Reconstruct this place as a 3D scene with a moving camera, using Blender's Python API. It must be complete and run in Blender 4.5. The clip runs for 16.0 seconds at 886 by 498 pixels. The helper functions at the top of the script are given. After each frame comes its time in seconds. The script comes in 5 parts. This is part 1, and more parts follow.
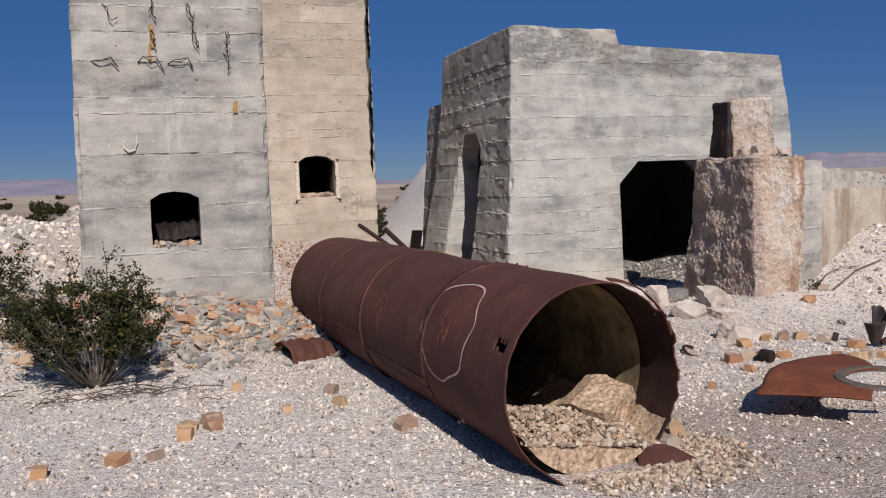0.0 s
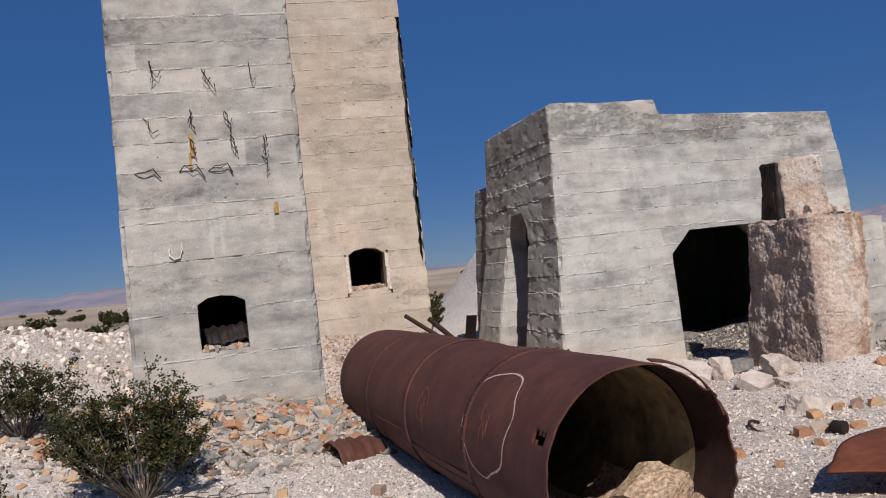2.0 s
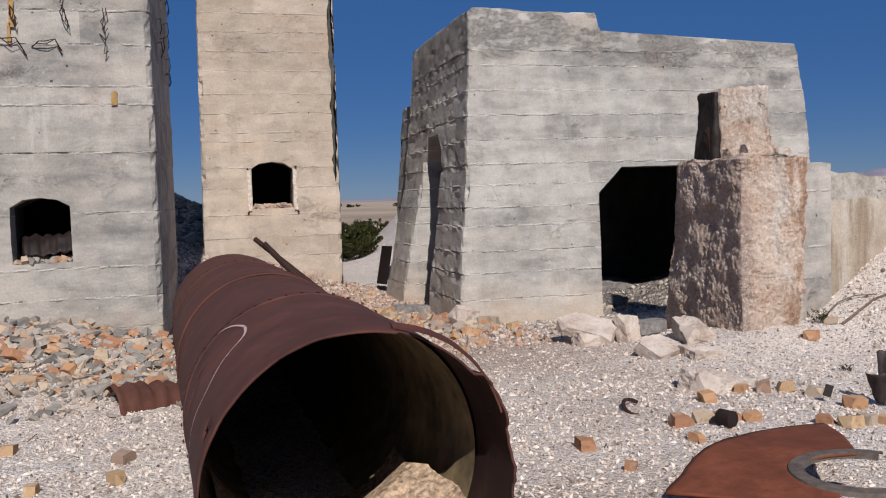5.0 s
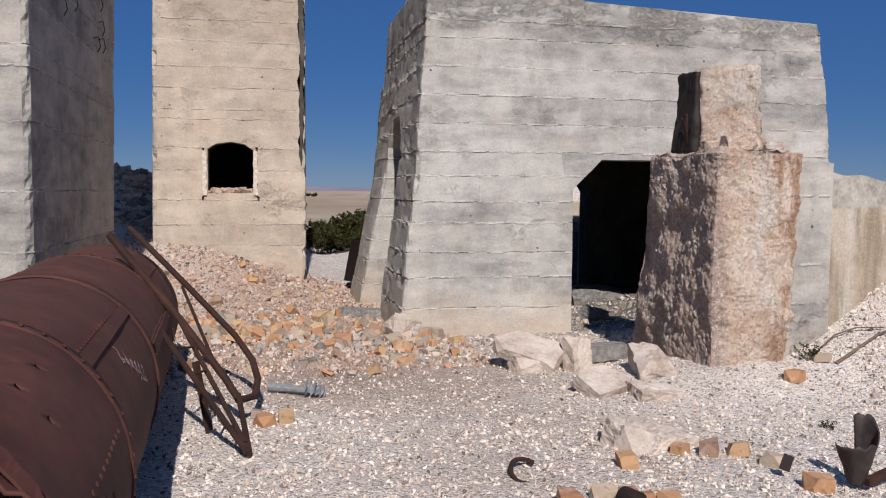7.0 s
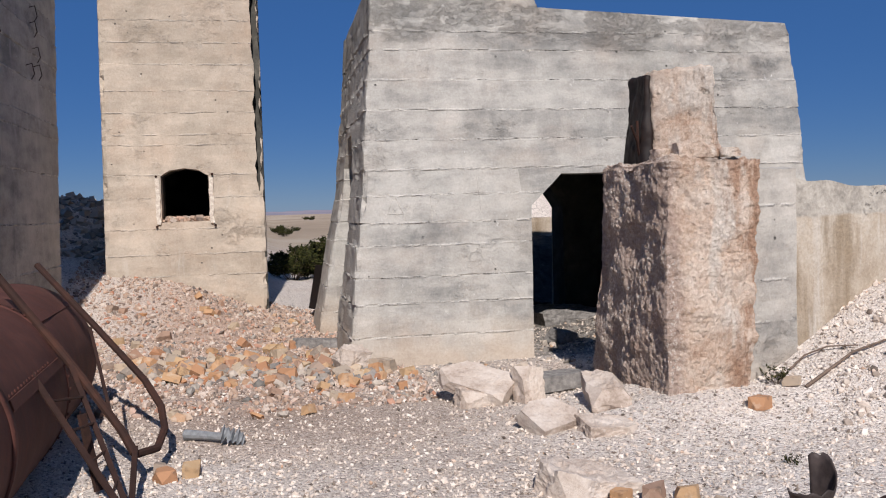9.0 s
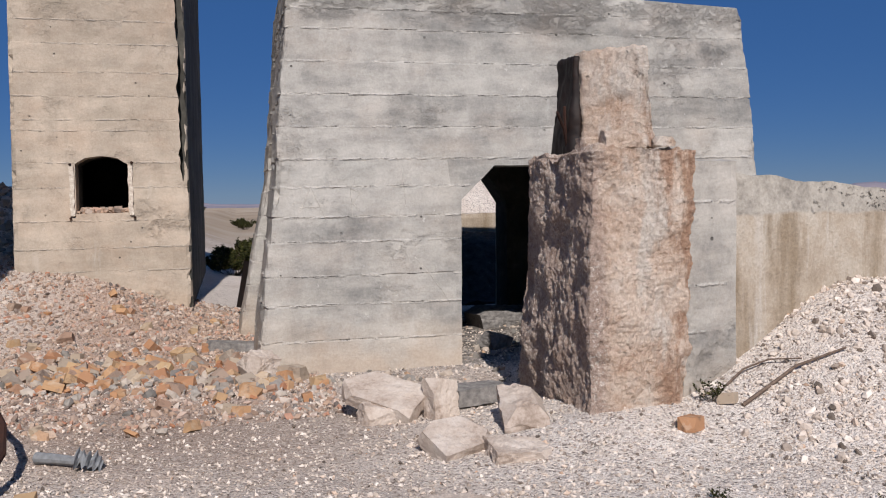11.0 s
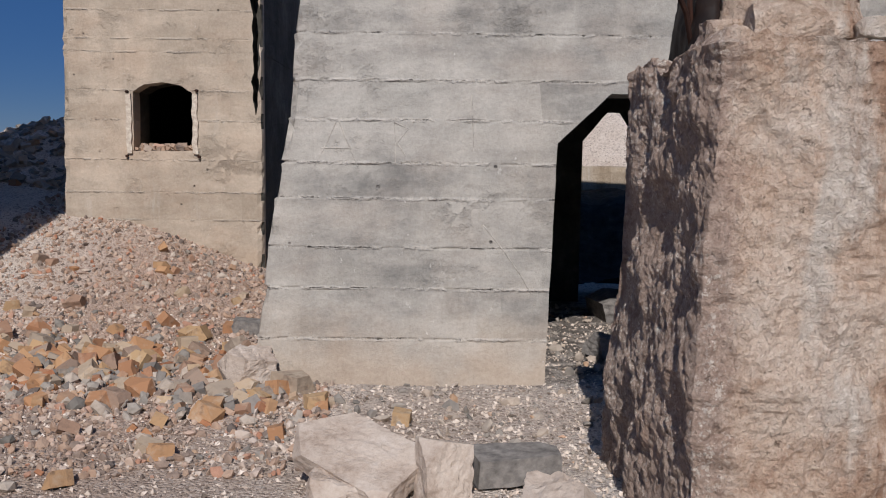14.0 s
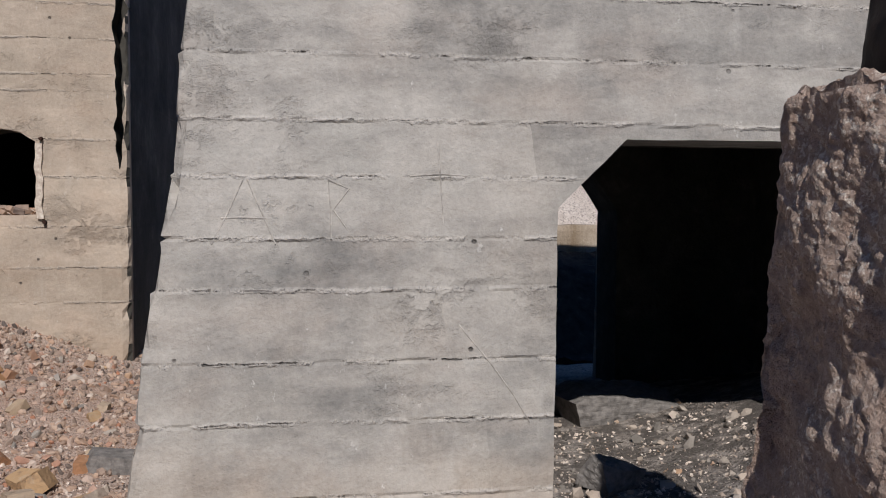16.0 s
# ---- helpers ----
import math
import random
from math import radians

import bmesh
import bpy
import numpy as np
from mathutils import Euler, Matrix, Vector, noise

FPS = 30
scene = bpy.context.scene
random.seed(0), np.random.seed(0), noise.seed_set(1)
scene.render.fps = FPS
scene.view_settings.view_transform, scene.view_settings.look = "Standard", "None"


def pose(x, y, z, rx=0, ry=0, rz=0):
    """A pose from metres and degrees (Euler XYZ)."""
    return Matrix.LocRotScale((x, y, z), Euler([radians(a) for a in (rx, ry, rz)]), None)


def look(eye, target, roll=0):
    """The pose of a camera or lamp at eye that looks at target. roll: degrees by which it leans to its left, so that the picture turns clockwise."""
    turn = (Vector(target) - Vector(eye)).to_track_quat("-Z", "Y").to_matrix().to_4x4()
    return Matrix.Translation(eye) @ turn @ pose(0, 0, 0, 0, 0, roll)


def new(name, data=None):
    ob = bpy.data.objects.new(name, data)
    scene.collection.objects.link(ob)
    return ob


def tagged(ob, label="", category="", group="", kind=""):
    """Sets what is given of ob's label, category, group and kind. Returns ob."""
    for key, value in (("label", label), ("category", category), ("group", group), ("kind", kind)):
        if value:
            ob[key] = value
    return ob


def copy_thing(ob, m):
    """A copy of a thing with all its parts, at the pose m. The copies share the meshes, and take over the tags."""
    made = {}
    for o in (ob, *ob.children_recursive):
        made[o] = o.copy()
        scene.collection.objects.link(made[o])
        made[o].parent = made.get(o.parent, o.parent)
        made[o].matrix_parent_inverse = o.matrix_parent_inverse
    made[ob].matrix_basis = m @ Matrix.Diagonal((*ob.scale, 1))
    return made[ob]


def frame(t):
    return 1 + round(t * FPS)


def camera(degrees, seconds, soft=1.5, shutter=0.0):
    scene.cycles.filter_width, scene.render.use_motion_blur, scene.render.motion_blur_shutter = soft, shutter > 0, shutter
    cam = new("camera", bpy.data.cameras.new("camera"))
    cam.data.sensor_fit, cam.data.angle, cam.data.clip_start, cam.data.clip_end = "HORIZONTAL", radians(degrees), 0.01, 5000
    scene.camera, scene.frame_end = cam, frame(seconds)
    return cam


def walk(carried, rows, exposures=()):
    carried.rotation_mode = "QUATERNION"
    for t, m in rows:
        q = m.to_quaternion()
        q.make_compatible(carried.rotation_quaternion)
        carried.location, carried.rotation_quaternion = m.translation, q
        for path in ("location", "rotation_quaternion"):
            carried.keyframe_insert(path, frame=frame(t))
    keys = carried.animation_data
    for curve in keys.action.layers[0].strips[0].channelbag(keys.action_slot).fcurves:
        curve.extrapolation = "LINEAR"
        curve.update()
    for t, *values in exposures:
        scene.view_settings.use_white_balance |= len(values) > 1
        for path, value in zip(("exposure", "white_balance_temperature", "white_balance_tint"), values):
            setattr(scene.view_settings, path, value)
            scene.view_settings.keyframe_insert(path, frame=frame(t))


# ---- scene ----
cam = camera(52.9, 16.0, soft=1.1)
METRES, EYE, TILT, LEAN, TURN = 10.6, 1.5, 0.0, 1.2, -18.0
ROWS = [
    (0.0, 0.0, 0.0, 0.0, -0.06, -4.33, 0.78),
    (0.5, -0.0017, 0.0104, 0.0026, 0.93, -3.28, 2.12),
    (1.0, 0.0042, 0.0114, 0.0036, 2.95, -2.25, 3.77),
    (1.5, 0.0122, 0.0149, 0.0027, 3.57, -1.37, 4.31),
    (2.0, 0.0198, 0.0165, 0.0025, 3.96, 1.18, 4.99),
    (2.5, 0.0283, 0.0191, -0.0011, 4.09, 1.21, 4.53),
    (3.0, 0.0367, 0.0393, -0.0052, 3.99, 1.06, 3.97),
    (3.5, 0.0517, 0.0725, -0.007, 3.5, -0.04, 3.6),
    (4.0, 0.0796, 0.1019, -0.0092, 3.34, -0.32, 1.01),
    (4.5, 0.1007, 0.1399, -0.0131, 3.2, -0.89, 0.68),
    (5.0, 0.1236, 0.1761, -0.0106, 3.33, -3.27, 0.61),
    (7.5, 0.2304, 0.3502, -0.0095, 7.36, -3.89, -1.45),
    (8.0, 0.2349, 0.3704, -0.0077, 7.39, -3.27, -0.21),
    (8.5, 0.2479, 0.3779, -0.0077, 7.58, -2.97, 0.11),
    (9.0, 0.2622, 0.3786, -0.0076, 6.75, -2.66, 0.46),
    (11.5, 0.311, 0.487, -0.0091, 3.92, -3.28, -1.26),
    (12.0, 0.3274, 0.5315, -0.0101, 3.92, -3.96, -3.26),
    (12.5, 0.3398, 0.5785, -0.0111, 3.94, -4.92, -1.96),
    (13.0, 0.3516, 0.6214, -0.0095, 12.93, -5.69, -3.94),
    (13.5, 0.3479, 0.6621, -0.0109, 16.79, -6.53, -1.86),
    (14.0, 0.3419, 0.703, -0.0118, 17.45, -6.4, -1.92),
    (14.5, 0.3295, 0.7416, -0.0093, 18.57, -6.14, -1.73),
    (15.0, 0.2961, 0.7754, -0.0068, 18.48, -5.0, -1.76),
    (15.5, 0.2755, 0.8065, -0.0031, 14.99, -4.7, -1.33),
    (16.0, 0.2591, 0.8497, -0.0057, 9.29, -2.89, -1.38),
]
walk(cam, [(t, pose(0, 0, EYE, TILT, LEAN, TURN) @ pose(METRES * x, METRES * y, METRES * z, 90 + pitch, roll, yaw)) for t, x, y, z, yaw, pitch, roll in ROWS],
     [(0.0, -0.10, 6400, 14), (5.0, -0.09, 6400, 14), (9.0, 0.07, 6400, 14), (11.5, -0.18, 6400, 14), (12.5, -0.28, 6400, 14), (16.0, -0.42, 6400, 14)])

# ---- light ----
SUN_EL, SUN_SIDE = 40.0, 4.0
world = bpy.data.worlds.new("sky_world")
scene.world = world
world.use_nodes = True
wn = world.node_tree.nodes
sky = wn.new("ShaderNodeTexSky")
sky.sky_type, sky.sun_disc = "NISHITA", False
sky.sun_elevation, sky.sun_rotation = radians(SUN_EL), radians(180 + SUN_SIDE)
sky.altitude, sky.air_density, sky.dust_density, sky.ozone_density = 2600, 1.0, 0.0, 5.0
wn["Background"].inputs["Strength"].default_value = 0.047
tone = wn.new("ShaderNodeHueSaturation")
tone.inputs["Saturation"].default_value, tone.inputs["Hue"].default_value = 1.25, 0.512
world.node_tree.links.new(sky.outputs["Color"], tone.inputs["Color"])
even = wn.new("ShaderNodeMix")                 # dry desert air: a flatter blue from horizon to zenith
even.data_type = "RGBA"
even.inputs[0].default_value, even.inputs[7].default_value = 0.6, (0.95, 2.85, 7.2, 1)
world.node_tree.links.new(tone.outputs["Color"], even.inputs[6])
world.node_tree.links.new(even.outputs[2], wn["Background"].inputs["Color"])
sun = new("sun", bpy.data.lights.new("sun", "SUN"))
sun.data.energy, sun.data.angle, sun.data.color = 4.9, radians(0.5), (1.0, 0.955, 0.89)
sun.matrix_world = look((0, 0, 50), (50 * math.sin(radians(SUN_SIDE)), 50 * math.cos(radians(SUN_SIDE)), 50 - 50 * math.tan(radians(SUN_EL))))


# ---- materials ----
class Mat:
    """A node material with short ways to add nodes."""

    def __init__(self, name, rough=0.9, metal=0.0):
        self.m = bpy.data.materials.new(name)
        self.m.use_nodes = True
        self.t = self.m.node_tree
        self.b = self.t.nodes["Principled BSDF"]
        self.b.inputs["Roughness"].default_value = rough
        self.b.inputs["Metallic"].default_value = metal
        self.b.inputs["Specular IOR Level"].default_value = 0.25
        self.pos = self.t.nodes.new("ShaderNodeNewGeometry").outputs["Position"]

    def put(self, socket, v):
        if hasattr(v, "is_output"):
            self.t.links.new(v, socket)
        elif isinstance(v, (tuple, list)) and len(v) == 3 and socket.type == "RGBA":
            socket.default_value = (*v, 1)
        else:
            socket.default_value = v

    def math(self, op, a, b=0.0, clamp=False):
        n = self.t.nodes.new("ShaderNodeMath")
        n.operation, n.use_clamp = op, clamp
        self.put(n.inputs[0], a), self.put(n.inputs[1], b)
        return n.outputs[0]

    def noise(self, scale, detail=4, rough=0.55, vec=None, stretch=None, dim="3D"):
        n = self.t.nodes.new("ShaderNodeTexNoise")
        n.inputs["Scale"].default_value, n.inputs["Detail"].default_value, n.inputs["Roughness"].default_value = scale, detail, rough
        v = vec or self.pos
        if stretch:
            v = self.vmul(v, stretch)
        self.put(n.inputs["Vector"], v)
        return n.outputs["Fac"]

    def voronoi(self, scale, feature="F1", out="Distance", vec=None):
        n = self.t.nodes.new("ShaderNodeTexVoronoi")
        n.feature = feature
        n.inputs["Scale"].default_value = scale
        self.put(n.inputs["Vector"], vec or self.pos)
        return n.outputs[out]

    def vmul(self, v, s):
        n = self.t.nodes.new("ShaderNodeVectorMath")
        n.operation = "MULTIPLY"
        self.put(n.inputs[0], v)
        n.inputs[1].default_value = s
        return n.outputs[0]

    def split(self, v):
        n = self.t.nodes.new("ShaderNodeSeparateXYZ")
        self.put(n.inputs[0], v)
        return n.outputs

    def ramp(self, fac, lo, hi):
        n = self.t.nodes.new("ShaderNodeMapRange")
        n.inputs["From Min"].default_value, n.inputs["From Max"].default_value = lo, hi
        self.put(n.inputs["Value"], fac)
        return n.outputs["Result"]

    def colors(self, fac, stops):
        n = self.t.nodes.new("ShaderNodeValToRGB")
        while len(n.color_ramp.elements) < len(stops):
            n.color_ramp.elements.new(0.5)
        for e, (p, c) in zip(n.color_ramp.elements, stops):
            e.position, e.color = p, (*c, 1)
        self.put(n.inputs["Fac"], fac)
        return n.outputs["Color"]

    def mix(self, fac, a, b, blend="MIX"):
        n = self.t.nodes.new("ShaderNodeMix")
        n.data_type, n.blend_type = "RGBA", blend
        self.put(n.inputs[0], fac), self.put(n.inputs[6], a), self.put(n.inputs[7], b)
        return n.outputs[2]

    def white(self, vec=None, w=None):
        n = self.t.nodes.new("ShaderNodeTexWhiteNoise")
        if w is not None:
            n.noise_dimensions = "1D"
            self.put(n.inputs["W"], w)
        else:
            self.put(n.inputs["Vector"], vec)
        return n.outputs["Value"]

    def island(self):
        return self.t.nodes.new("ShaderNodeNewGeometry").outputs["Random Per Island"]

    def each(self):
        return self.t.nodes.new("ShaderNodeObjectInfo").outputs["Random"]

    def finish(self, color, bumps=(), rough=None, metal=None):
        self.put(self.b.inputs["Base Color"], color)
        if rough is not None:
            self.put(self.b.inputs["Roughness"], rough)
        if metal is not None:
            self.put(self.b.inputs["Metallic"], metal)
        last = None
        for height, dist in bumps:
            n = self.t.nodes.new("ShaderNodeBump")
            n.inputs["Strength"].default_value, n.inputs["Distance"].default_value = 1.0, dist
            self.put(n.inputs["Height"], height)
            if last:
                self.put(n.inputs["Normal"], last)
            last = n.outputs["Normal"]
        if last:
            self.put(self.b.inputs["Normal"], last)
        return self.m


def concrete(name, pale, dark, warm, joints, stain=0.35, seam=1.0, spall=99.0):
    """Board-marked cast concrete: soft mottling, boards of slightly different shade, thin ragged joints with pale crusts, pits and runs."""
    m = Mat(name, 0.93)
    x, y, z = m.split(m.pos)
    wob = m.math("ADD", m.math("MULTIPLY", m.math("SUBTRACT", m.noise(0.9, 3), 0.5), 0.02), m.math("MULTIPLY", m.math("SUBTRACT", m.noise(11, 4, 0.7), 0.5), 0.018))
    zw = m.math("ADD", z, wob)
    row, dist = 0.0, 1.0
    for j in joints:
        row = m.math("ADD", row, m.math("GREATER_THAN", zw, j))
        dist = m.math("MINIMUM", dist, m.math("ABSOLUTE", m.math("SUBTRACT", zw, j)))
    length = m.math("FLOOR", m.math("ADD", m.math("MULTIPLY", m.math("ADD", x, m.math("MULTIPLY", y, 0.6)), 0.43), m.math("MULTIPLY", row, 0.37)))
    tone = m.white(w=m.math("ADD", m.math("MULTIPLY", row, 1.31), m.math("MULTIPLY", length, 17.3)))
    blot = m.noise(1.1, 7, 0.6)
    smear = m.noise(1.6, 6, 0.62, stretch=(1.0, 1.0, 3.6))
    cloud = m.noise(5.0, 6, 0.6)
    f = m.math("ADD", m.math("MULTIPLY", tone, 0.12), m.math("ADD", m.math("MULTIPLY", blot, 0.55), m.math("ADD", m.math("MULTIPLY", smear, 0.5), m.math("MULTIPLY", cloud, 0.3))))
    f = m.math("MULTIPLY", m.math("SUBTRACT", f, 0.60), 3.3)
    mid = tuple((a + b) / 2 for a, b in zip(dark, pale))
    col = m.colors(f, [(0.0, dark), (0.3, mid), (0.62, pale), (1.0, tuple(min(0.8, c * 1.2) for c in pale))])
    hue = m.noise(1.9, 4, 0.6, stretch=(1, 1, 1.5))
    col = m.mix(m.math("MULTIPLY", m.ramp(hue, 0.52, 0.7), 0.35), col, (pale[0] * 1.03, pale[1] * 0.92, pale[2] * 0.86))
    col = m.mix(m.math("MULTIPLY", m.ramp(hue, 0.46, 0.3), 0.3), col, (pale[0] * 0.82, pale[1] * 0.87, pale[2] * 0.88))
    col = m.mix(m.math("MULTIPLY", m.ramp(m.noise(0.6, 5, 0.62), 0.5, 0.7), stain), col, warm)
    grain = m.noise(42, 5, 0.7)
    dust = m.math("MULTIPLY", m.ramp(m.math("ADD", z, m.math("MULTIPLY", m.noise(2.2, 4, 0.6), 0.7)), 0.72, 0.3), m.ramp(m.noise(1.3, 4), 0.3, 0.5), True)
    col = m.mix(m.math("MULTIPLY", dust, 0.6), col, (0.46, 0.36, 0.27))
    col = m.mix(0.28, col, m.colors(grain, [(0.3, (0.15, 0.14, 0.13)), (0.7, (0.8, 0.78, 0.74))]), "SOFT_LIGHT")
    drip = m.math("MULTIPLY", m.ramp(m.noise(3.0, 5, 0.65, stretch=(1, 1, 0.12)), 0.56, 0.74), m.ramp(m.noise(0.7, 3), 0.47, 0.62), True)
    col = m.mix(m.math("MULTIPLY", drip, 0.35), col, tuple(c * 0.5 for c in dark))
    wash = m.math("MULTIPLY", m.ramp(m.noise(5.0, 5, 0.65, stretch=(1, 1, 0.16)), 0.58, 0.72), m.ramp(m.noise(0.9, 3), 0.5, 0.62), True)
    col = m.mix(m.math("MULTIPLY", wash, 0.4), col, (0.62, 0.60, 0.56))
    crust_n = m.noise(3.4, 6, 0.72, stretch=(1, 1, 0.6))
    crust = m.math("MULTIPLY", m.ramp(m.math("ADD", dist, m.math("MULTIPLY", m.noise(34, 4, 0.7), 0.03)), 0.03, 0.016), m.ramp(crust_n, 0.47, 0.56), True)
    col = m.mix(m.math("MULTIPLY", crust, 0.7 * seam), col, (0.70, 0.66, 0.60))
    line = m.math("MULTIPLY", m.ramp(m.math("ADD", dist, m.math("MULTIPLY", m.noise(22, 3, 0.7), 0.008)), 0.0095, 0.005), m.ramp(m.noise(3.4, 6, 0.78, stretch=(1, 1, 0.3)), 0.54, 0.60), True)
    col = m.mix(m.math("MULTIPLY", line, 0.75 * seam), col, (0.055, 0.05, 0.045))
    scab = m.math("MULTIPLY", m.ramp(m.noise(3.5, 7, 0.75), 0.56, 0.72), m.ramp(m.noise(0.8, 2), 0.5, 0.6), True)
    col = m.mix(m.math("MULTIPLY", scab, 0.16), col, dark)
    fleck = m.math("MULTIPLY", m.ramp(m.noise(16, 5, 0.75, stretch=(1, 1, 0.6)), 0.645, 0.68), m.ramp(m.noise(1.7, 3), 0.46, 0.6), True)
    col = m.mix(m.math("MULTIPLY", fleck, 0.65), col, (0.68, 0.66, 0.62))
    rough_patch = m.math("MULTIPLY", m.ramp(m.noise(9, 6, 0.78), 0.46, 0.66), m.ramp(m.noise(0.75, 4, 0.6, stretch=(1, 1, 2.2)), 0.54, 0.7), True)
    col = m.mix(m.math("MULTIPLY", rough_patch, 0.22), col, tuple(c * 0.8 for c in dark))
    band = m.math("MULTIPLY", m.ramp(m.math("ADD", z, m.math("MULTIPLY", m.noise(1.3, 3), 0.5)), spall, spall + 0.2), m.ramp(m.noise(1.5, 5, 0.65, stretch=(1, 1, 2.0)), 0.44, 0.52), True)
    ragged = m.noise(8, 7, 0.8, stretch=(1, 1, 1.8))
    band = m.math("MULTIPLY", band, m.ramp(ragged, 0.42, 0.56), True)
    col = m.mix(m.math("MULTIPLY", band, 0.32), col, (0.20, 0.19, 0.17))
    pick = m.ramp(m.split(m.voronoi(7, out="Color"))[0], 0.72, 0.76)
    pits = m.math("MULTIPLY", m.ramp(m.voronoi(7), 0.10, 0.06), pick, True)
    col = m.mix(m.math("MULTIPLY", pits, 0.8), col, (0.06, 0.055, 0.05))
    return m.finish(col, [(m.math("MULTIPLY", band, -1.0), 0.012), (m.noise(7, 6, 0.65), 0.016), (m.noise(95, 3, 0.7), 0.003), (scab, -0.014), (rough_patch, -0.018), (grain, 0.003), (m.math("MULTIPLY", crust, m.noise(50, 4, 0.7)), 0.02), (m.math("MULTIPLY", line, -1.0), 0.012), (m.math("MULTIPLY", pits, -1.0), 0.01)])


def joints_from(first, top, pitch=0.3):
    out = list(first)
    while out[-1] + pitch < top:
        out.append(out[-1] + pitch)
    return out


GREY_JOINTS = joints_from((0.2, 0.50, 0.80, 1.33, 1.92, 2.38, 2.56, 2.96, 3.28, 3.57, 3.86, 4.13), 6.3)
TAN_JOINTS = joints_from((0.55, 0.85, 1.2, 1.63, 1.95, 2.36, 2.50, 2.8, 3.1, 3.46), 6.5)
HALL_JOINTS = [0.14, 0.455, 0.71, 1.02, 1.242, 1.515, 1.767, 2.065, 2.367, 2.675, 2.982, 3.172]
grey_concrete = concrete("grey_concrete", (0.41, 0.385, 0.345), (0.205, 0.20, 0.187), (0.38, 0.34, 0.29), GREY_JOINTS, 0.3)
tan_concrete = concrete("tan_concrete", (0.46, 0.393, 0.322), (0.355, 0.30, 0.24), (0.50, 0.36, 0.26), TAN_JOINTS, 0.4, 0.45)
hall_concrete = concrete("hall_concrete", (0.395, 0.378, 0.345), (0.21, 0.206, 0.194), (0.43, 0.36, 0.285), HALL_JOINTS, 0.25, 1.0, 3.2)


def shade_material():
    """Near-black concrete that stands in for deep shade, with greyer patches."""
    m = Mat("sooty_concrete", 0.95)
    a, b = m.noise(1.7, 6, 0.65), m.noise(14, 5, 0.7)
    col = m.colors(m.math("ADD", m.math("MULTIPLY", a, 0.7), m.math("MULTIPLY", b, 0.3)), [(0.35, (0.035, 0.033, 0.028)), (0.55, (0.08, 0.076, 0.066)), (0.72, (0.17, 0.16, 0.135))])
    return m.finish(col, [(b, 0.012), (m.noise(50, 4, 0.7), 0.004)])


shade_concrete = shade_material()


def wall_material():
    """Tan stained wall with a grey, pitted top course."""
    m = Mat("stained_wall", 0.93)
    x, y, z = m.split(m.pos)
    a, b = m.noise(1.4, 6, 0.65), m.noise(7, 5, 0.65)
    col = m.colors(m.math("ADD", m.math("MULTIPLY", a, 0.7), m.math("MULTIPLY", b, 0.3)), [(0.34, (0.30, 0.245, 0.185)), (0.48, (0.42, 0.355, 0.28)), (0.62, (0.50, 0.45, 0.38))])
    run = m.ramp(m.noise(2.6, 5, 0.65, stretch=(1, 1, 0.16)), 0.5, 0.62)
    col = m.mix(m.math("MULTIPLY", run, 0.75), col, (0.23, 0.175, 0.115))
    pale = m.ramp(m.noise(2.1, 5, 0.65, stretch=(1.3, 1.3, 0.12)), 0.56, 0.66)
    col = m.mix(m.math("MULTIPLY", pale, 0.8), col, (0.54, 0.51, 0.465))
    top = m.ramp(m.math("ADD", z, m.math("MULTIPLY", m.noise(2.5, 4), 0.08)), 1.26, 1.285)
    grey = m.colors(b, [(0.3, (0.27, 0.25, 0.22)), (0.55, (0.43, 0.40, 0.35)), (0.7, (0.5, 0.47, 0.42))])
    col = m.mix(top, col, grey)
    pit = m.math("MULTIPLY", m.ramp(m.noise(16, 6, 0.78, stretch=(1, 1, 1.7)), 0.57, 0.62), m.math("MULTIPLY", top, m.ramp(m.noise(1.6, 3), 0.53, 0.62)), True)
    col = m.mix(m.math("MULTIPLY", pit, 0.85), col, (0.05, 0.045, 0.04))
    g = m.noise(45, 5, 0.7)
    col = m.mix(0.4, col, m.colors(g, [(0.3, (0.12, 0.11, 0.1)), (0.7, (0.8, 0.77, 0.72))]), "SOFT_LIGHT")
    return m.finish(col, [(b, 0.015), (g, 0.006), (m.math("MULTIPLY", pit, -1.0), 0.03)])


wall_concrete = wall_material()


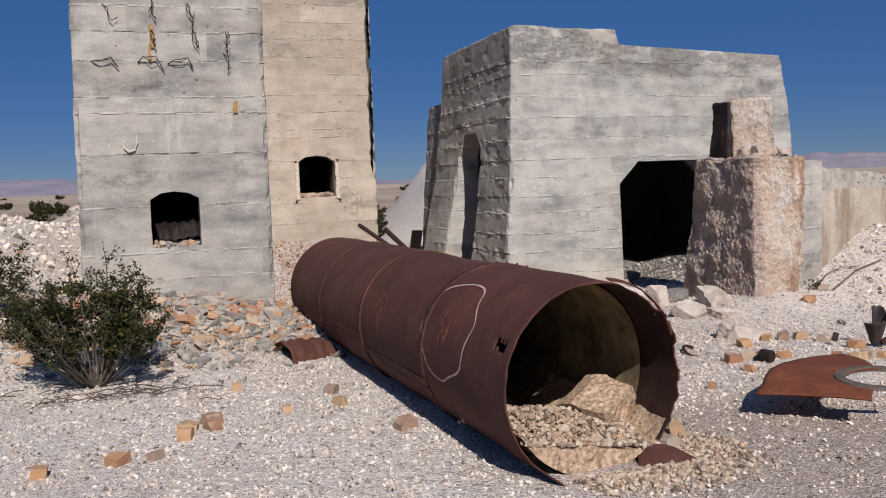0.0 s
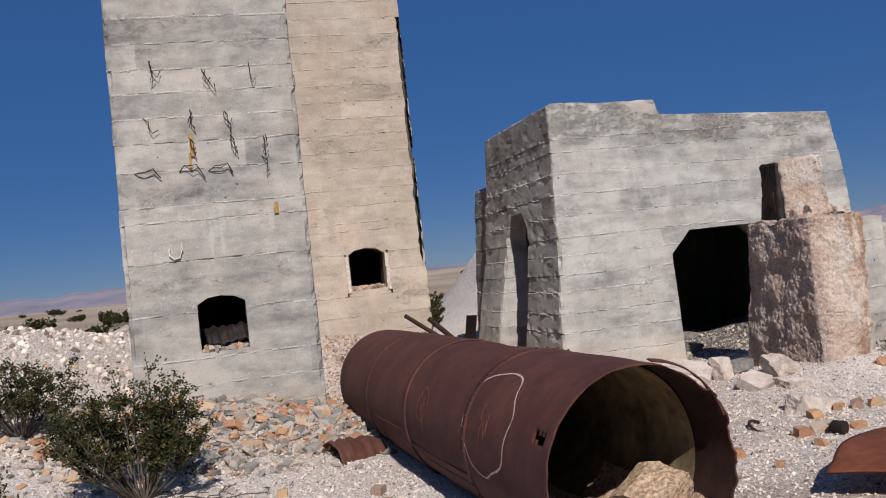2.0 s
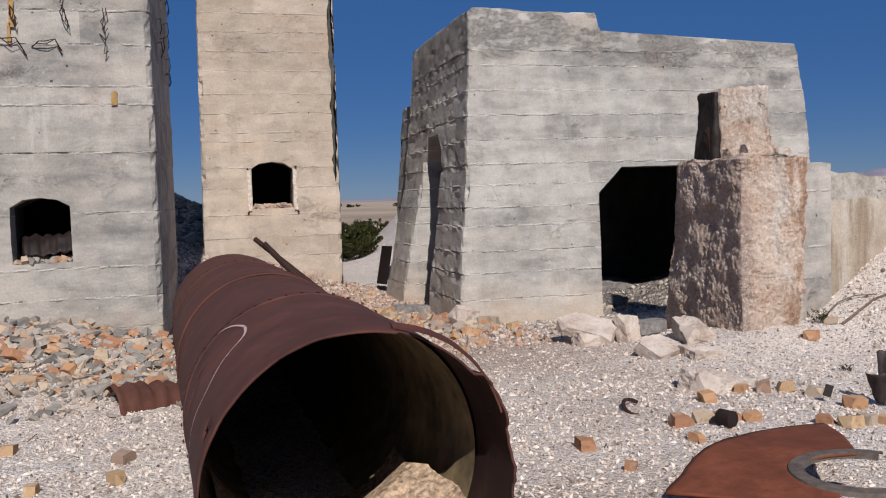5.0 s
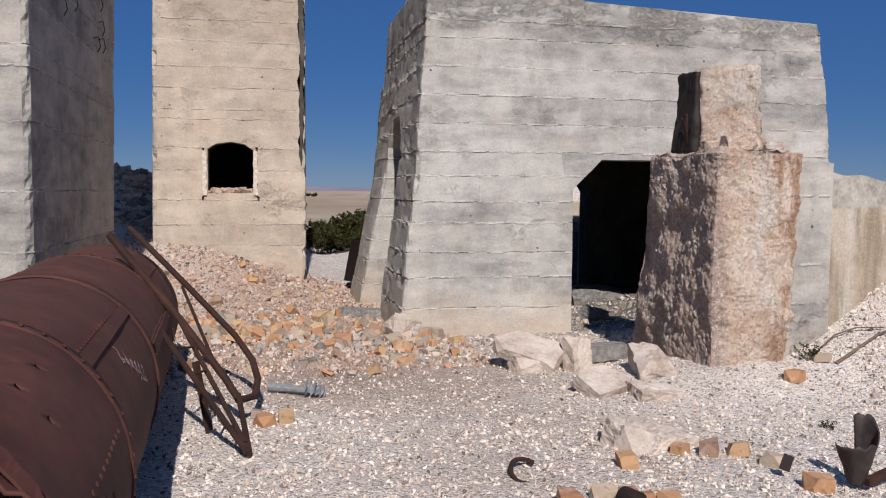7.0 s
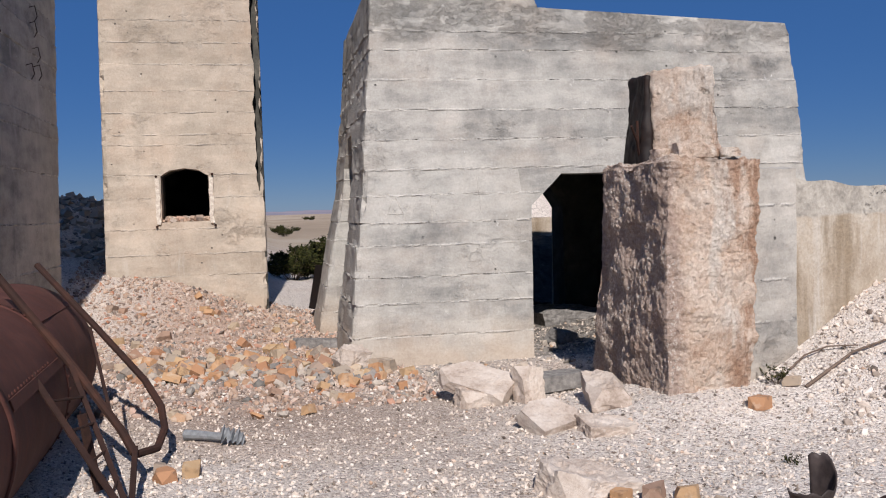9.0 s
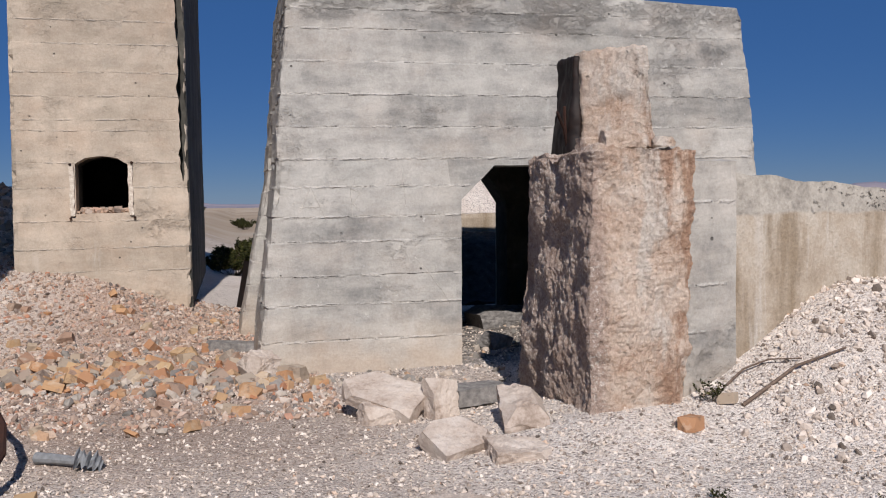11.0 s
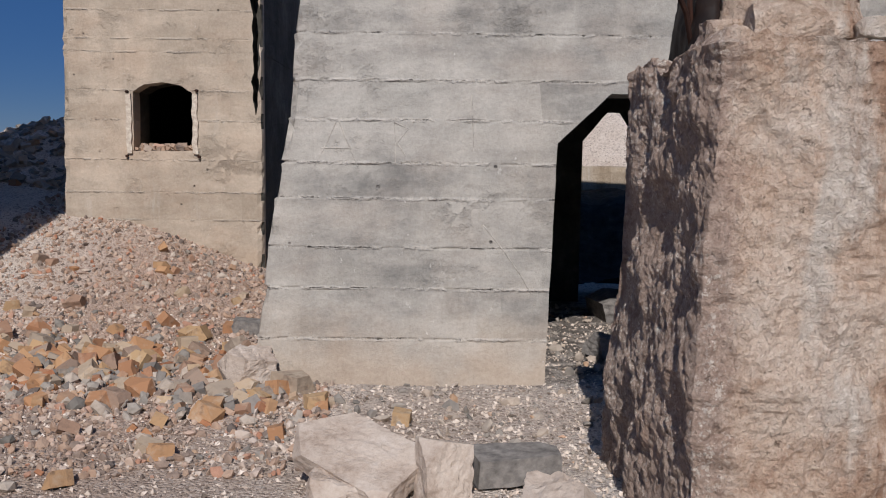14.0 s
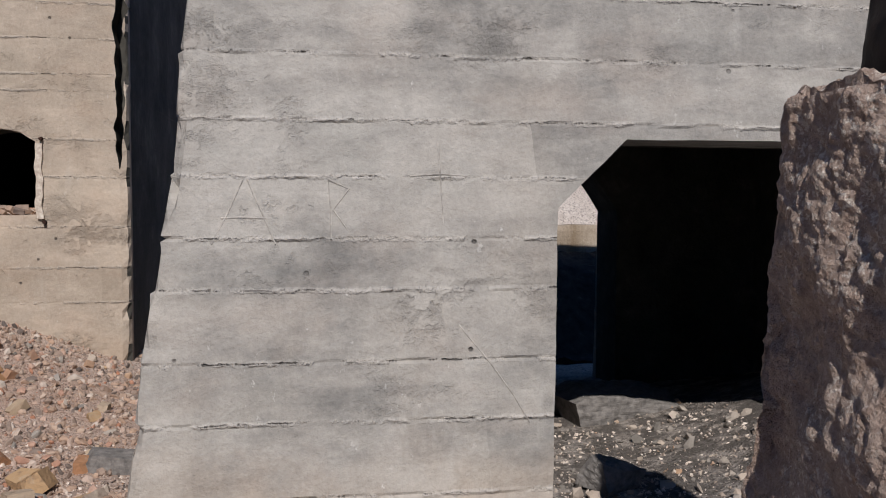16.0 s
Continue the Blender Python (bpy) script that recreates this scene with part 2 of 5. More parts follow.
def ground_material():
    """Pale crushed slag and lime grit, with tan patches and dark crumbs."""
    m = Mat("pale_gravel", 0.95)
    big = m.noise(0.35, 5, 0.6)
    mid = m.noise(2.2, 5, 0.6)
    cell = m.voronoi(62, out="Color")
    tone = m.split(cell)[0]
    tone2 = m.split(m.voronoi(150, out="Color"))[1]
    col = m.colors(tone, [(0.0, (0.09, 0.075, 0.06)), (0.07, (0.28, 0.23, 0.195)), (0.18, (0.56, 0.48, 0.415)), (0.5, (0.74, 0.655, 0.575)), (1.0, (0.88, 0.81, 0.735))])
    col = m.mix(0.3, col, m.colors(tone2, [(0.0, (0.3, 0.26, 0.24)), (0.4, (0.67, 0.59, 0.53)), (1.0, (0.83, 0.77, 0.71))]))
    col = m.mix(m.math("MULTIPLY", m.ramp(m.math("ADD", m.math("MULTIPLY", big, 0.6), m.math("MULTIPLY", mid, 0.4)), 0.46, 0.64), 0.5), col, (0.52, 0.41, 0.33))
    x, y, z = m.split(m.pos)
    away = m.math("SQRT", m.math("ADD", m.math("POWER", m.math("SUBTRACT", x, 3.0), 2.0), m.math("POWER", m.math("SUBTRACT", y, 9.0), 2.0)))
    soil = m.colors(m.noise(0.06, 6, 0.6), [(0.3, (0.26, 0.20, 0.14)), (0.5, (0.40, 0.31, 0.22)), (0.7, (0.50, 0.43, 0.34))])
    col = m.mix(m.ramp(m.math("ADD", away, m.math("MULTIPLY", big, 24.0)), 26.0, 46.0), col, soil)
    pink = m.math("MULTIPLY", m.ramp(m.math("ADD", y, m.math("MULTIPLY", mid, 2.5)), 9.6, 12.0), m.ramp(m.math("ADD", y, m.math("MULTIPLY", mid, 2.0)), 18.0, 16.0), True)
    pink = m.math("MULTIPLY", pink, m.math("MULTIPLY", m.ramp(x, 1.6, 2.9), m.ramp(m.math("ADD", x, mid), 5.7, 4.7), True), True)
    col = m.mix(m.math("MULTIPLY", pink, 0.6), col, (0.42, 0.25, 0.17))
    for cx, cy, r, k in ((3.5, 4.3, 2.0, 0.75), (4.6, 9.6, 1.7, 0.6), (3.3, 9.6, 1.2, 0.5), (6.0, 10.6, 1.2, 0.55), (4.9, 7.4, 1.5, 0.3)):
        away = m.math("SQRT", m.math("ADD", m.math("POWER", m.math("SUBTRACT", x, cx), 2.0), m.math("POWER", m.math("SUBTRACT", y, cy), 2.0)))
        spot = m.ramp(m.math("ADD", away, m.math("MULTIPLY", m.math("SUBTRACT", mid, 0.5), 1.6)), r, r * 0.35)
        col = m.mix(m.math("MULTIPLY", spot, k), col, m.mix(0.5, (0.36, 0.26, 0.195), m.colors(tone, [(0.0, (0.14, 0.11, 0.09)), (0.5, (0.40, 0.30, 0.23)), (1.0, (0.60, 0.52, 0.45))])))
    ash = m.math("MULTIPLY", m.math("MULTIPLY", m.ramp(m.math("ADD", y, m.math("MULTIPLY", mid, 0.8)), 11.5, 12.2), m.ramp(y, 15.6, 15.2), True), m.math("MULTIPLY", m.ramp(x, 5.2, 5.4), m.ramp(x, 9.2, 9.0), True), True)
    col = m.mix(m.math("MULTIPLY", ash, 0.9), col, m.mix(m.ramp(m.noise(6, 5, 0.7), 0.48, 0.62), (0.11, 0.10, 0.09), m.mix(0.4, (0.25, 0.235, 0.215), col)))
    return m.finish(col, [(mid, 0.03), (m.voronoi(62), -0.014), (m.voronoi(150), -0.005)])


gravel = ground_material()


def rust_material(name, base, bright, rough=0.75):
    m = Mat(name, rough)
    a, b, c = m.noise(2.4, 6, 0.65), m.noise(14, 5, 0.65), m.noise(70, 3, 0.6)
    f = m.math("ADD", m.math("MULTIPLY", a, 0.6), m.math("MULTIPLY", b, 0.4))
    col = m.colors(f, [(0.3, tuple(v * 0.55 for v in base)), (0.5, base), (0.62, tuple(0.6 * u + 0.4 * v for u, v in zip(base, bright))), (0.78, bright)])
    col = m.mix(0.14, col, m.colors(c, [(0.35, (0.02, 0.012, 0.01)), (0.7, tuple(min(1, v * 1.6) for v in bright))]), "OVERLAY")
    return m.finish(col, [(b, 0.002), (c, 0.0008)], rough=m.math("ADD", m.math("MULTIPLY", b, 0.25), rough))


pipe_rust = rust_material("brown_rust", (0.088, 0.034, 0.026), (0.17, 0.066, 0.046), 0.68)
red_rust = rust_material("red_rust", (0.16, 0.05, 0.025), (0.30, 0.10, 0.05))
dark_rust = rust_material("dark_rust", (0.04, 0.02, 0.015), (0.10, 0.04, 0.025))


# ---- building blocks ----
def part(name, bm, material, parent=None, label=""):
    """Links a bmesh as one mesh object."""
    me = bpy.data.meshes.new(name)
    bm.to_mesh(me)
    bm.free()
    me.materials.append(material)
    ob = new(name, me)
    ob.parent = parent
    return tagged(ob, label)


def smooth(ob):
    ob.data.polygons.foreach_set("use_smooth", [True] * len(ob.data.polygons))
    return ob


def lattice_box(at, nx, ny, nz):
    """The skin of a box as a welded grid; at(u, v, w) gives the place for 0..1 fractions."""
    bm = bmesh.new()
    vs = {}

    def v(i, j, k):
        if (i, j, k) not in vs:
            vs[i, j, k] = bm.verts.new(at(i / nx, j / ny, k / nz))
        return vs[i, j, k]

    for i in range(nx):
        for j in range(ny):
            bm.faces.new((v(i, j, 0), v(i, j + 1, 0), v(i + 1, j + 1, 0), v(i + 1, j, 0)))
            bm.faces.new((v(i, j, nz), v(i + 1, j, nz), v(i + 1, j + 1, nz), v(i, j + 1, nz)))
    for i in range(nx):
        for k in range(nz):
            bm.faces.new((v(i, 0, k), v(i + 1, 0, k), v(i + 1, 0, k + 1), v(i, 0, k + 1)))
            bm.faces.new((v(i, ny, k), v(i, ny, k + 1), v(i + 1, ny, k + 1), v(i + 1, ny, k)))
    for j in range(ny):
        for k in range(nz):
            bm.faces.new((v(0, j, k), v(0, j, k + 1), v(0, j + 1, k + 1), v(0, j + 1, k)))
            bm.faces.new((v(nx, j, k), v(nx, j + 1, k), v(nx, j + 1, k + 1), v(nx, j, k + 1)))
    return bm


def courses(z0, z1, joints, step):
    """Heights from z0 to z1: close together at each joint, about step apart between."""
    marks = sorted({z0, z1} | {j + d for j in joints for d in (-0.013, 0.0, 0.013) if z0 + 0.05 < j < z1 - 0.05})
    out = [marks[0]]
    for a, b in zip(marks, marks[1:]):
        m = max(1, round((b - a) / step))
        out += [a + (b - a) * i / m for i in range(1, m + 1)]
    return out


def cast(bottom, top, z0, z1, step, joints, seed, chip=0.03, crest=None, west=1.0, relief=1.0, flare=0.0):
    """A tapered cast block (x0, x1, y0, y1 at foot and top) with stepped boards, open joints and worn arrises."""
    level = courses(z0, z1, joints, step)
    n = [max(2, round((bottom[1] - bottom[0]) / step)), max(2, round((bottom[3] - bottom[2]) / step)), len(level) - 1]
    knee = joints[-1] + 0.03 if joints else z0

    def at(u, v, w):
        z = level[round(w * n[2])]
        k = (z - z0) / (z1 - z0)
        x0, x1, y0, y1 = (b + (t - b) * k for b, t in zip(bottom, top))
        x0 -= flare * max(0.0, 1 - (z - z0) / 1.9)
        x, y = x0 + (x1 - x0) * u, y0 + (y1 - y0) * v
        if crest and z > knee:
            z = knee + (crest(x, y) - knee) * (z - knee) / (z1 - knee)
        q = Vector((x, y, z))
        gap = min((abs(z - j) for j in joints), default=1.0)
        board = sum(1 for j in joints if z > j)
        sx = -1 if u == 0 else 1 if u == 1 else 0
        sy = -1 if v == 0 else 1 if v == 1 else 0
        sz = 1 if w == 1 else 0
        push = 0.008 * noise.noise(Vector((board * 7.3 + seed, 1.7, seed))) + 0.006 * noise.noise(q * 1.7 + Vector((seed, 0, 0)))
        if gap < 0.004:
            push += 0.014 * max(0, noise.noise(q * 5.1)) - 0.001 - 0.018 * max(0, noise.noise(q * 3.3 + Vector((seed, 4, 0))))
        elif gap < 0.015:
            push += 0.010 * noise.noise(q * 7.7)
        push *= relief
        if sx == -1:
            push *= west
            push -= 0.05 * (west - 1) * max(0, noise.noise(Vector((x * 3, y * 3, z * 6)) + Vector((seed, 0, 3))) - 0.3)
        d = Vector((sx * 1.7, sy, 0)) * push
        edge = (abs(sx) + abs(sy) + sz) > 1
        if edge:
            bite = chip * (0.25 + max(0, noise.noise(q * 3.1 + Vector((0, seed, 0)))) * 1.6 + 0.8 * max(0, noise.noise(q * 11)))
            d -= Vector((sx, sy, sz)) * bite
        if sz:
            d.z -= 0.02 * (1 + noise.noise(q * 2.2)) + 0.012 * noise.noise(q * 9)
        return q + d

    return lattice_box(at, *n)


def prism(points, axis, a, b, rough=0.0, step=0.08):
    """A cutter: a polygon in (across, z) pushed along axis 'x' or 'y' from a to b, its sides broken into short, uneven steps."""
    ring = []
    for (p, q), (r, s) in zip(points, points[1:] + points[:1]):
        m = max(1, round(math.hypot(r - p, s - q) / step))
        ring += [(p + (r - p) * i / m, q + (s - q) * i / m) for i in range(m)]
    cx = sum(p for p, q in ring) / len(ring)
    cz = sum(q for p, q in ring) / len(ring)
    bm = bmesh.new()
    m = max(2, round(abs(b - a) / step)) if rough else 1
    rows = []
    for j in range(m + 1):
        c = a + (b - a) * j / m
        row = []
        for p, q in ring:
            k = 1 + rough * noise.noise(Vector((p * 6, c * 6, q * 6)))
            p2, q2 = cx + (p - cx) * k, cz + (q - cz) * k
            row.append(bm.verts.new((p2, c, q2) if axis == "y" else (c, p2, q2)))
        rows.append(row)
    for r0, r1 in zip(rows, rows[1:]):
        for i in range(len(ring)):
            bm.faces.new((r0[i - 1], r0[i], r1[i], r1[i - 1]))
    bm.faces.new(rows[0]), bm.faces.new(rows[-1])
    bmesh.ops.recalc_face_normals(bm, faces=bm.faces[:])
    return bm


def carve(ob, cutters):
    """Cuts the openings for good into the mesh of ob."""
    tmp = []
    for bm in cutters:
        me = bpy.data.meshes.new("cut")
        bm.to_mesh(me)
        bm.free()
        c = new("cut", me)
        tmp.append(c)
        mod = ob.modifiers.new("cut", "BOOLEAN")
        mod.operation, mod.object, mod.solver = "DIFFERENCE", c, "EXACT"
    deps = bpy.context.evaluated_depsgraph_get()
    me = bpy.data.meshes.new_from_object(ob.evaluated_get(deps))
    ob.modifiers.clear()
    old = ob.data
    ob.data = me
    me.name = ob.name
    bpy.data.meshes.remove(old)
    for c in tmp:
        me = c.data
        bpy.data.objects.remove(c)
        bpy.data.meshes.remove(me)
    return ob


def bump(x, y, cx, cy, rx, ry, h):
    d = ((x - cx) / rx) ** 2 + ((y - cy) / ry) ** 2
    return h * math.exp(-d)


def step01(a, b, v):
    t = min(1, max(0, (v - a) / (b - a)))
    return t * t * (3 - 2 * t)


def height(x, y):
    """The lie of the land."""
    z = -0.14 + 0.02 * noise.noise(Vector((x * 0.8, y * 0.8, 0)))
    z += bump(x, y, 0.3, 9.9, 1.5, 1.3, 0.36)                      # rubble heap at the tower's foot
    z += 0.62 * step01(12.6, 16.2, y) * step01(4.7, 2.2, x)        # rise to the rear tower
    z += bump(x, y, 0.2, 20.5, 2.2, 3.5, 1.3)                      # dark heap behind
    z += bump(x, y, -3.0, 12.8, 2.3, 3.5, 1.4)                    # white bank beside the tower
    z += 0.90 * step01(6.9, 8.8, x) * step01(7.2, 9.1, y) * step01(10.2, 9.5, y)   # bank against the low wall
    z += 0.95 * step01(7.2, 9.6, x) * step01(9.5, 10.2, y) * step01(16, 11, y)
    z += bump(x, y, 8.1, 24.0, 1.7, 2.5, 2.7)                     # white mound beyond
    z += bump(x, y, 8.9, 20.8, 2.4, 1.8, 1.95)
    z += bump(x, y, 7.0, 9.0, 0.9, 0.7, 0.24) + bump(x, y, 6.7, 8.45, 0.45, 0.3, 0.08)
    d = math.hypot(x - 3, y - 8)
    far = step01(18, 80, d)
    z += far * (0.5 + 1.2 * noise.noise(Vector((x * 0.02, y * 0.02, 3)))) * step01(1500, 300, d)
    return z


def axis_points(lo, hi, step, far):
    mid = [lo + i * step for i in range(int((hi - lo) / step) + 1)]
    out, s, a, b = mid[:], step, lo, mid[-1]
    while b < far:
        s *= 1.22
        a, b = a - s, b + s
        out = [a] + out + [b]
    return out


def make_ground():
    xs, ys = axis_points(-4.5, 10.5, 0.075, 4200), axis_points(-1.5, 17.5, 0.075, 4200)
    near = lambda v, a, b: a < v < b
    verts = []
    for y in ys:
        for x in xs:
            z = height(x, y)
            if near(x, -5, 11) and near(y, -2, 18):
                p = Vector((x, y, 0))
                z += 0.012 * noise.noise(p * 4) + 0.008 * noise.noise(p * 11)
            verts.append((x, y, z))
    n = len(xs)
    faces = [(j * n + i, j * n + i + 1, (j + 1) * n + i + 1, (j + 1) * n + i) for j in range(len(ys) - 1) for i in range(n - 1)]
    me = bpy.data.meshes.new("ground")
    me.from_pydata(verts, [], faces)
    me.materials.append(gravel)
    return tagged(smooth(new("ground", me)), "pale crushed gravel and lime grit ground with tan patches", "ground", kind="structure")


make_ground()


# ---- the concrete ruins ----
def window_cut(x0, x1, z0, z1, y0, y1, rise=0.09):
    mid = (x0 + x1) / 2
    top = [(x1, z1), (x1 - 0.12, z1 + rise * 0.7), (mid, z1 + rise), (x0 + 0.12, z1 + rise * 0.7), (x0, z1)]
    return prism([(x0, z0), (x1, z0)] + top, "y", y0, y1, 0.035)


tower_front = part("concrete_tower", cast((-0.82, 1.33, 10.64, 14.8), (-0.72, 1.33, 10.64, 15.5), -0.4, 6.4, 0.06, GREY_JOINTS, 3, 0.04), grey_concrete)


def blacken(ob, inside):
    """Gives the faces picked by inside the dark concrete that stands in for shade."""
    ob.data.materials.append(shade_concrete)
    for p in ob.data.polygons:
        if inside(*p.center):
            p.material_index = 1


carve(tower_front, [window_cut(-0.03, 0.51, 0.86, 1.41, 10.4, 11.6), prism([(-0.42, 0.74), (0.98, 0.74), (0.98, 3.4), (-0.42, 3.4)], "y", 11.3, 14.3)])
# The opening and the hollow behind it carry their shade as dark colour.
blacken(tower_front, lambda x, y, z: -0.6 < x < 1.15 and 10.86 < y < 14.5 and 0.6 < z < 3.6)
tagged(tower_front, "tall grey board-marked concrete tower with an arched opening", "tower", "concrete towers")
tower_rear = part("concrete_tower", cast((1.69, 3.88, 15.75, 21.0), (1.77, 3.87, 15.75, 21.7), -0.4, 6.6, 0.07, TAN_JOINTS, 11, 0.05, relief=0.4), tan_concrete)


def corner_crack():
    """A ragged split that runs up beside the corner."""
    left, right = [], []
    for i in range(90):
        z = 1.7 + i * 0.05
        mid = 3.815 + 0.03 * noise.noise(Vector((z * 1.3, 2, 0))) + 0.025 * noise.noise(Vector((z * 6, 5, 0)))
        w = max(0.004, 0.012 + 0.03 * step01(1.9, 2.4, z) + 0.03 * noise.noise(Vector((z * 2.3, 8, 0))) + 0.02 * noise.noise(Vector((z * 9, 1, 0))))
        left.append((mid - w, z)), right.append((mid + w, z))
    return prism(right + left[::-1], "y", 15.6, 15.96, 0.0, 9)


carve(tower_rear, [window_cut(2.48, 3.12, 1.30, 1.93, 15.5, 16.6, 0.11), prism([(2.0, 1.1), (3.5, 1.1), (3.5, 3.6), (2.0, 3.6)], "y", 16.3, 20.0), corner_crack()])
# Shade painted on: unlit east side, depth of the crack, hollow behind the opening.
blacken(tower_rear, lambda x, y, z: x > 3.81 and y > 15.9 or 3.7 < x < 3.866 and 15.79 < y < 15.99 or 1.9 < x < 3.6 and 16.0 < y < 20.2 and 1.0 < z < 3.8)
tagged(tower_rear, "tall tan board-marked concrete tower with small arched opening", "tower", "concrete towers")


def hall_top(x, y):
    if x < 6.72 + 0.05 * noise.noise(Vector((y, 0, 0))):
        return 3.72 - 0.015 * max(0, x - 5)
    return 3.47 - 0.05 * (x - 6.8)


hall = part("concrete_hall", cast((4.65, 9.74, 11.42, 15.35), (5.0, 9.6, 11.985, 15.1), -0.35, 3.7, 0.055, HALL_JOINTS, 23, 0.035, hall_top, 1.6, 1.0, 0.09), hall_concrete)
door = [(6.44, -0.5), (8.25, -0.5), (8.25, 1.40), (7.93, 1.70), (6.87, 1.70), (6.53, 1.38)]
side = [(12.95, -0.5), (14.0, -0.5), (14.0, 1.9), (13.75, 2.25), (13.2, 2.25), (12.95, 2.0)]
rear = [(7.2, -0.5), (7.92, -0.5), (7.92, 1.35), (7.65, 1.75), (7.45, 1.75), (7.2, 1.45)]
room = [(5.3, -0.5), (9.15, -0.5), (9.1, 4.2), (5.45, 4.2)]
carve(hall, [prism(room, "y", 12.2, 14.75), prism(door, "y", 11.0, 12.6, 0.004), prism(side, "x", 4.2, 5.6, 0.004), prism(rear, "y", 14.3, 15.8, 0.01)])
# Room and rear doorway are coloured dark in place of indoor shade.
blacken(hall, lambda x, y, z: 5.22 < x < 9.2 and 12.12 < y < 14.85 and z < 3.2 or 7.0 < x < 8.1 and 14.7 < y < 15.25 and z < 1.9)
part("buttress", cast((4.42, 5.2, 13.98, 15.3), (4.86, 5.2, 13.98, 15.2), -0.35, 1.9, 0.07, HALL_JOINTS[:6], 29, 0.03), hall_concrete, hall, "pale battered jamb beside the side door")
tagged(hall, "battered grey board-marked concrete hall with chamfered doorways", "ruined building")
# The slab takes the same shade colour as the room below.
roof = part("roof_slab", cast((5.40, 9.12, 12.15, 14.8), (5.40, 9.12, 12.15, 14.8), 2.85, 3.05, 0.3, [], 5, 0.0), shade_concrete, hall)



# ---- more materials ----
def rubble_material(name, stops, rough=0.9):
    """Broken stone: every piece has its own colour."""
    m = Mat(name, rough)
    col = m.colors(m.island(), stops)
    g = m.noise(25, 5, 0.65)
    col = m.mix(0.35, col, m.colors(g, [(0.3, (0.15, 0.13, 0.12)), (0.7, (0.8, 0.76, 0.7))]), "SOFT_LIGHT")
    return m.finish(col, [(g, 0.006), (m.noise(90, 3), 0.002)])


GREYS = [(0.0, (0.17, 0.16, 0.145)), (0.25, (0.28, 0.26, 0.235)), (0.5, (0.38, 0.345, 0.305)), (0.64, (0.45, 0.38, 0.315))]
heap_stone = rubble_material("grey_and_orange_rubble", GREYS + [(0.80, (0.47, 0.36, 0.25)), (0.90, (0.47, 0.28, 0.16)), (1.0, (0.40, 0.19, 0.11))])
grey_rubble = rubble_material("grey_rubble", GREYS + [(0.9, (0.5, 0.44, 0.38)), (1.0, (0.46, 0.3, 0.19))])
brick_bits = rubble_material("orange_brick_rubble", [(0.0, (0.17, 0.16, 0.15)), (0.28, (0.30, 0.275, 0.25)), (0.42, (0.46, 0.35, 0.24)), (0.6, (0.46, 0.265, 0.14)), (0.82, (0.34, 0.15, 0.08)), (1.0, (0.46, 0.35, 0.25))])
grit = rubble_material("pale_grit", [(0.0, (0.11, 0.09, 0.075)), (0.12, (0.29, 0.24, 0.20)), (0.30, (0.60, 0.515, 0.44)), (0.75, (0.74, 0.65, 0.57)), (0.95, (0.82, 0.745, 0.665)), (1.0, (0.52, 0.34, 0.23))])
dirt_bits = rubble_material("tan_dirt_crumbs", [(0.0, (0.13, 0.10, 0.08)), (0.2, (0.30, 0.225, 0.165)), (0.5, (0.45, 0.35, 0.26)), (0.85, (0.56, 0.47, 0.37)), (1.0, (0.46, 0.28, 0.17))])
pink_grit = rubble_material("pinkish_grit", [(0.0, (0.14, 0.12, 0.11)), (0.25, (0.34, 0.26, 0.21)), (0.5, (0.44, 0.31, 0.23)), (0.8, (0.56, 0.49, 0.43)), (1.0, (0.40, 0.19, 0.115))])


def brick_material():
    m = Mat("firebrick", 0.9)
    col = m.colors(m.each(), [(0.0, (0.45, 0.31, 0.175)), (0.3, (0.43, 0.24, 0.125)), (0.55, (0.34, 0.17, 0.095)), (0.78, (0.30, 0.255, 0.21)), (1.0, (0.48, 0.37, 0.26))])
    a = m.noise(9, 5, 0.65)
    col = m.mix(m.math("MULTIPLY", m.ramp(a, 0.55, 0.72), 0.6), col, (0.52, 0.45, 0.36))
    col = m.mix(m.math("MULTIPLY", m.ramp(m.noise(16, 4), 0.56, 0.72), 0.7), col, (0.14, 0.095, 0.07))
    return m.finish(col, [(a, 0.008), (m.noise(60, 3), 0.003)])


firebrick = brick_material()


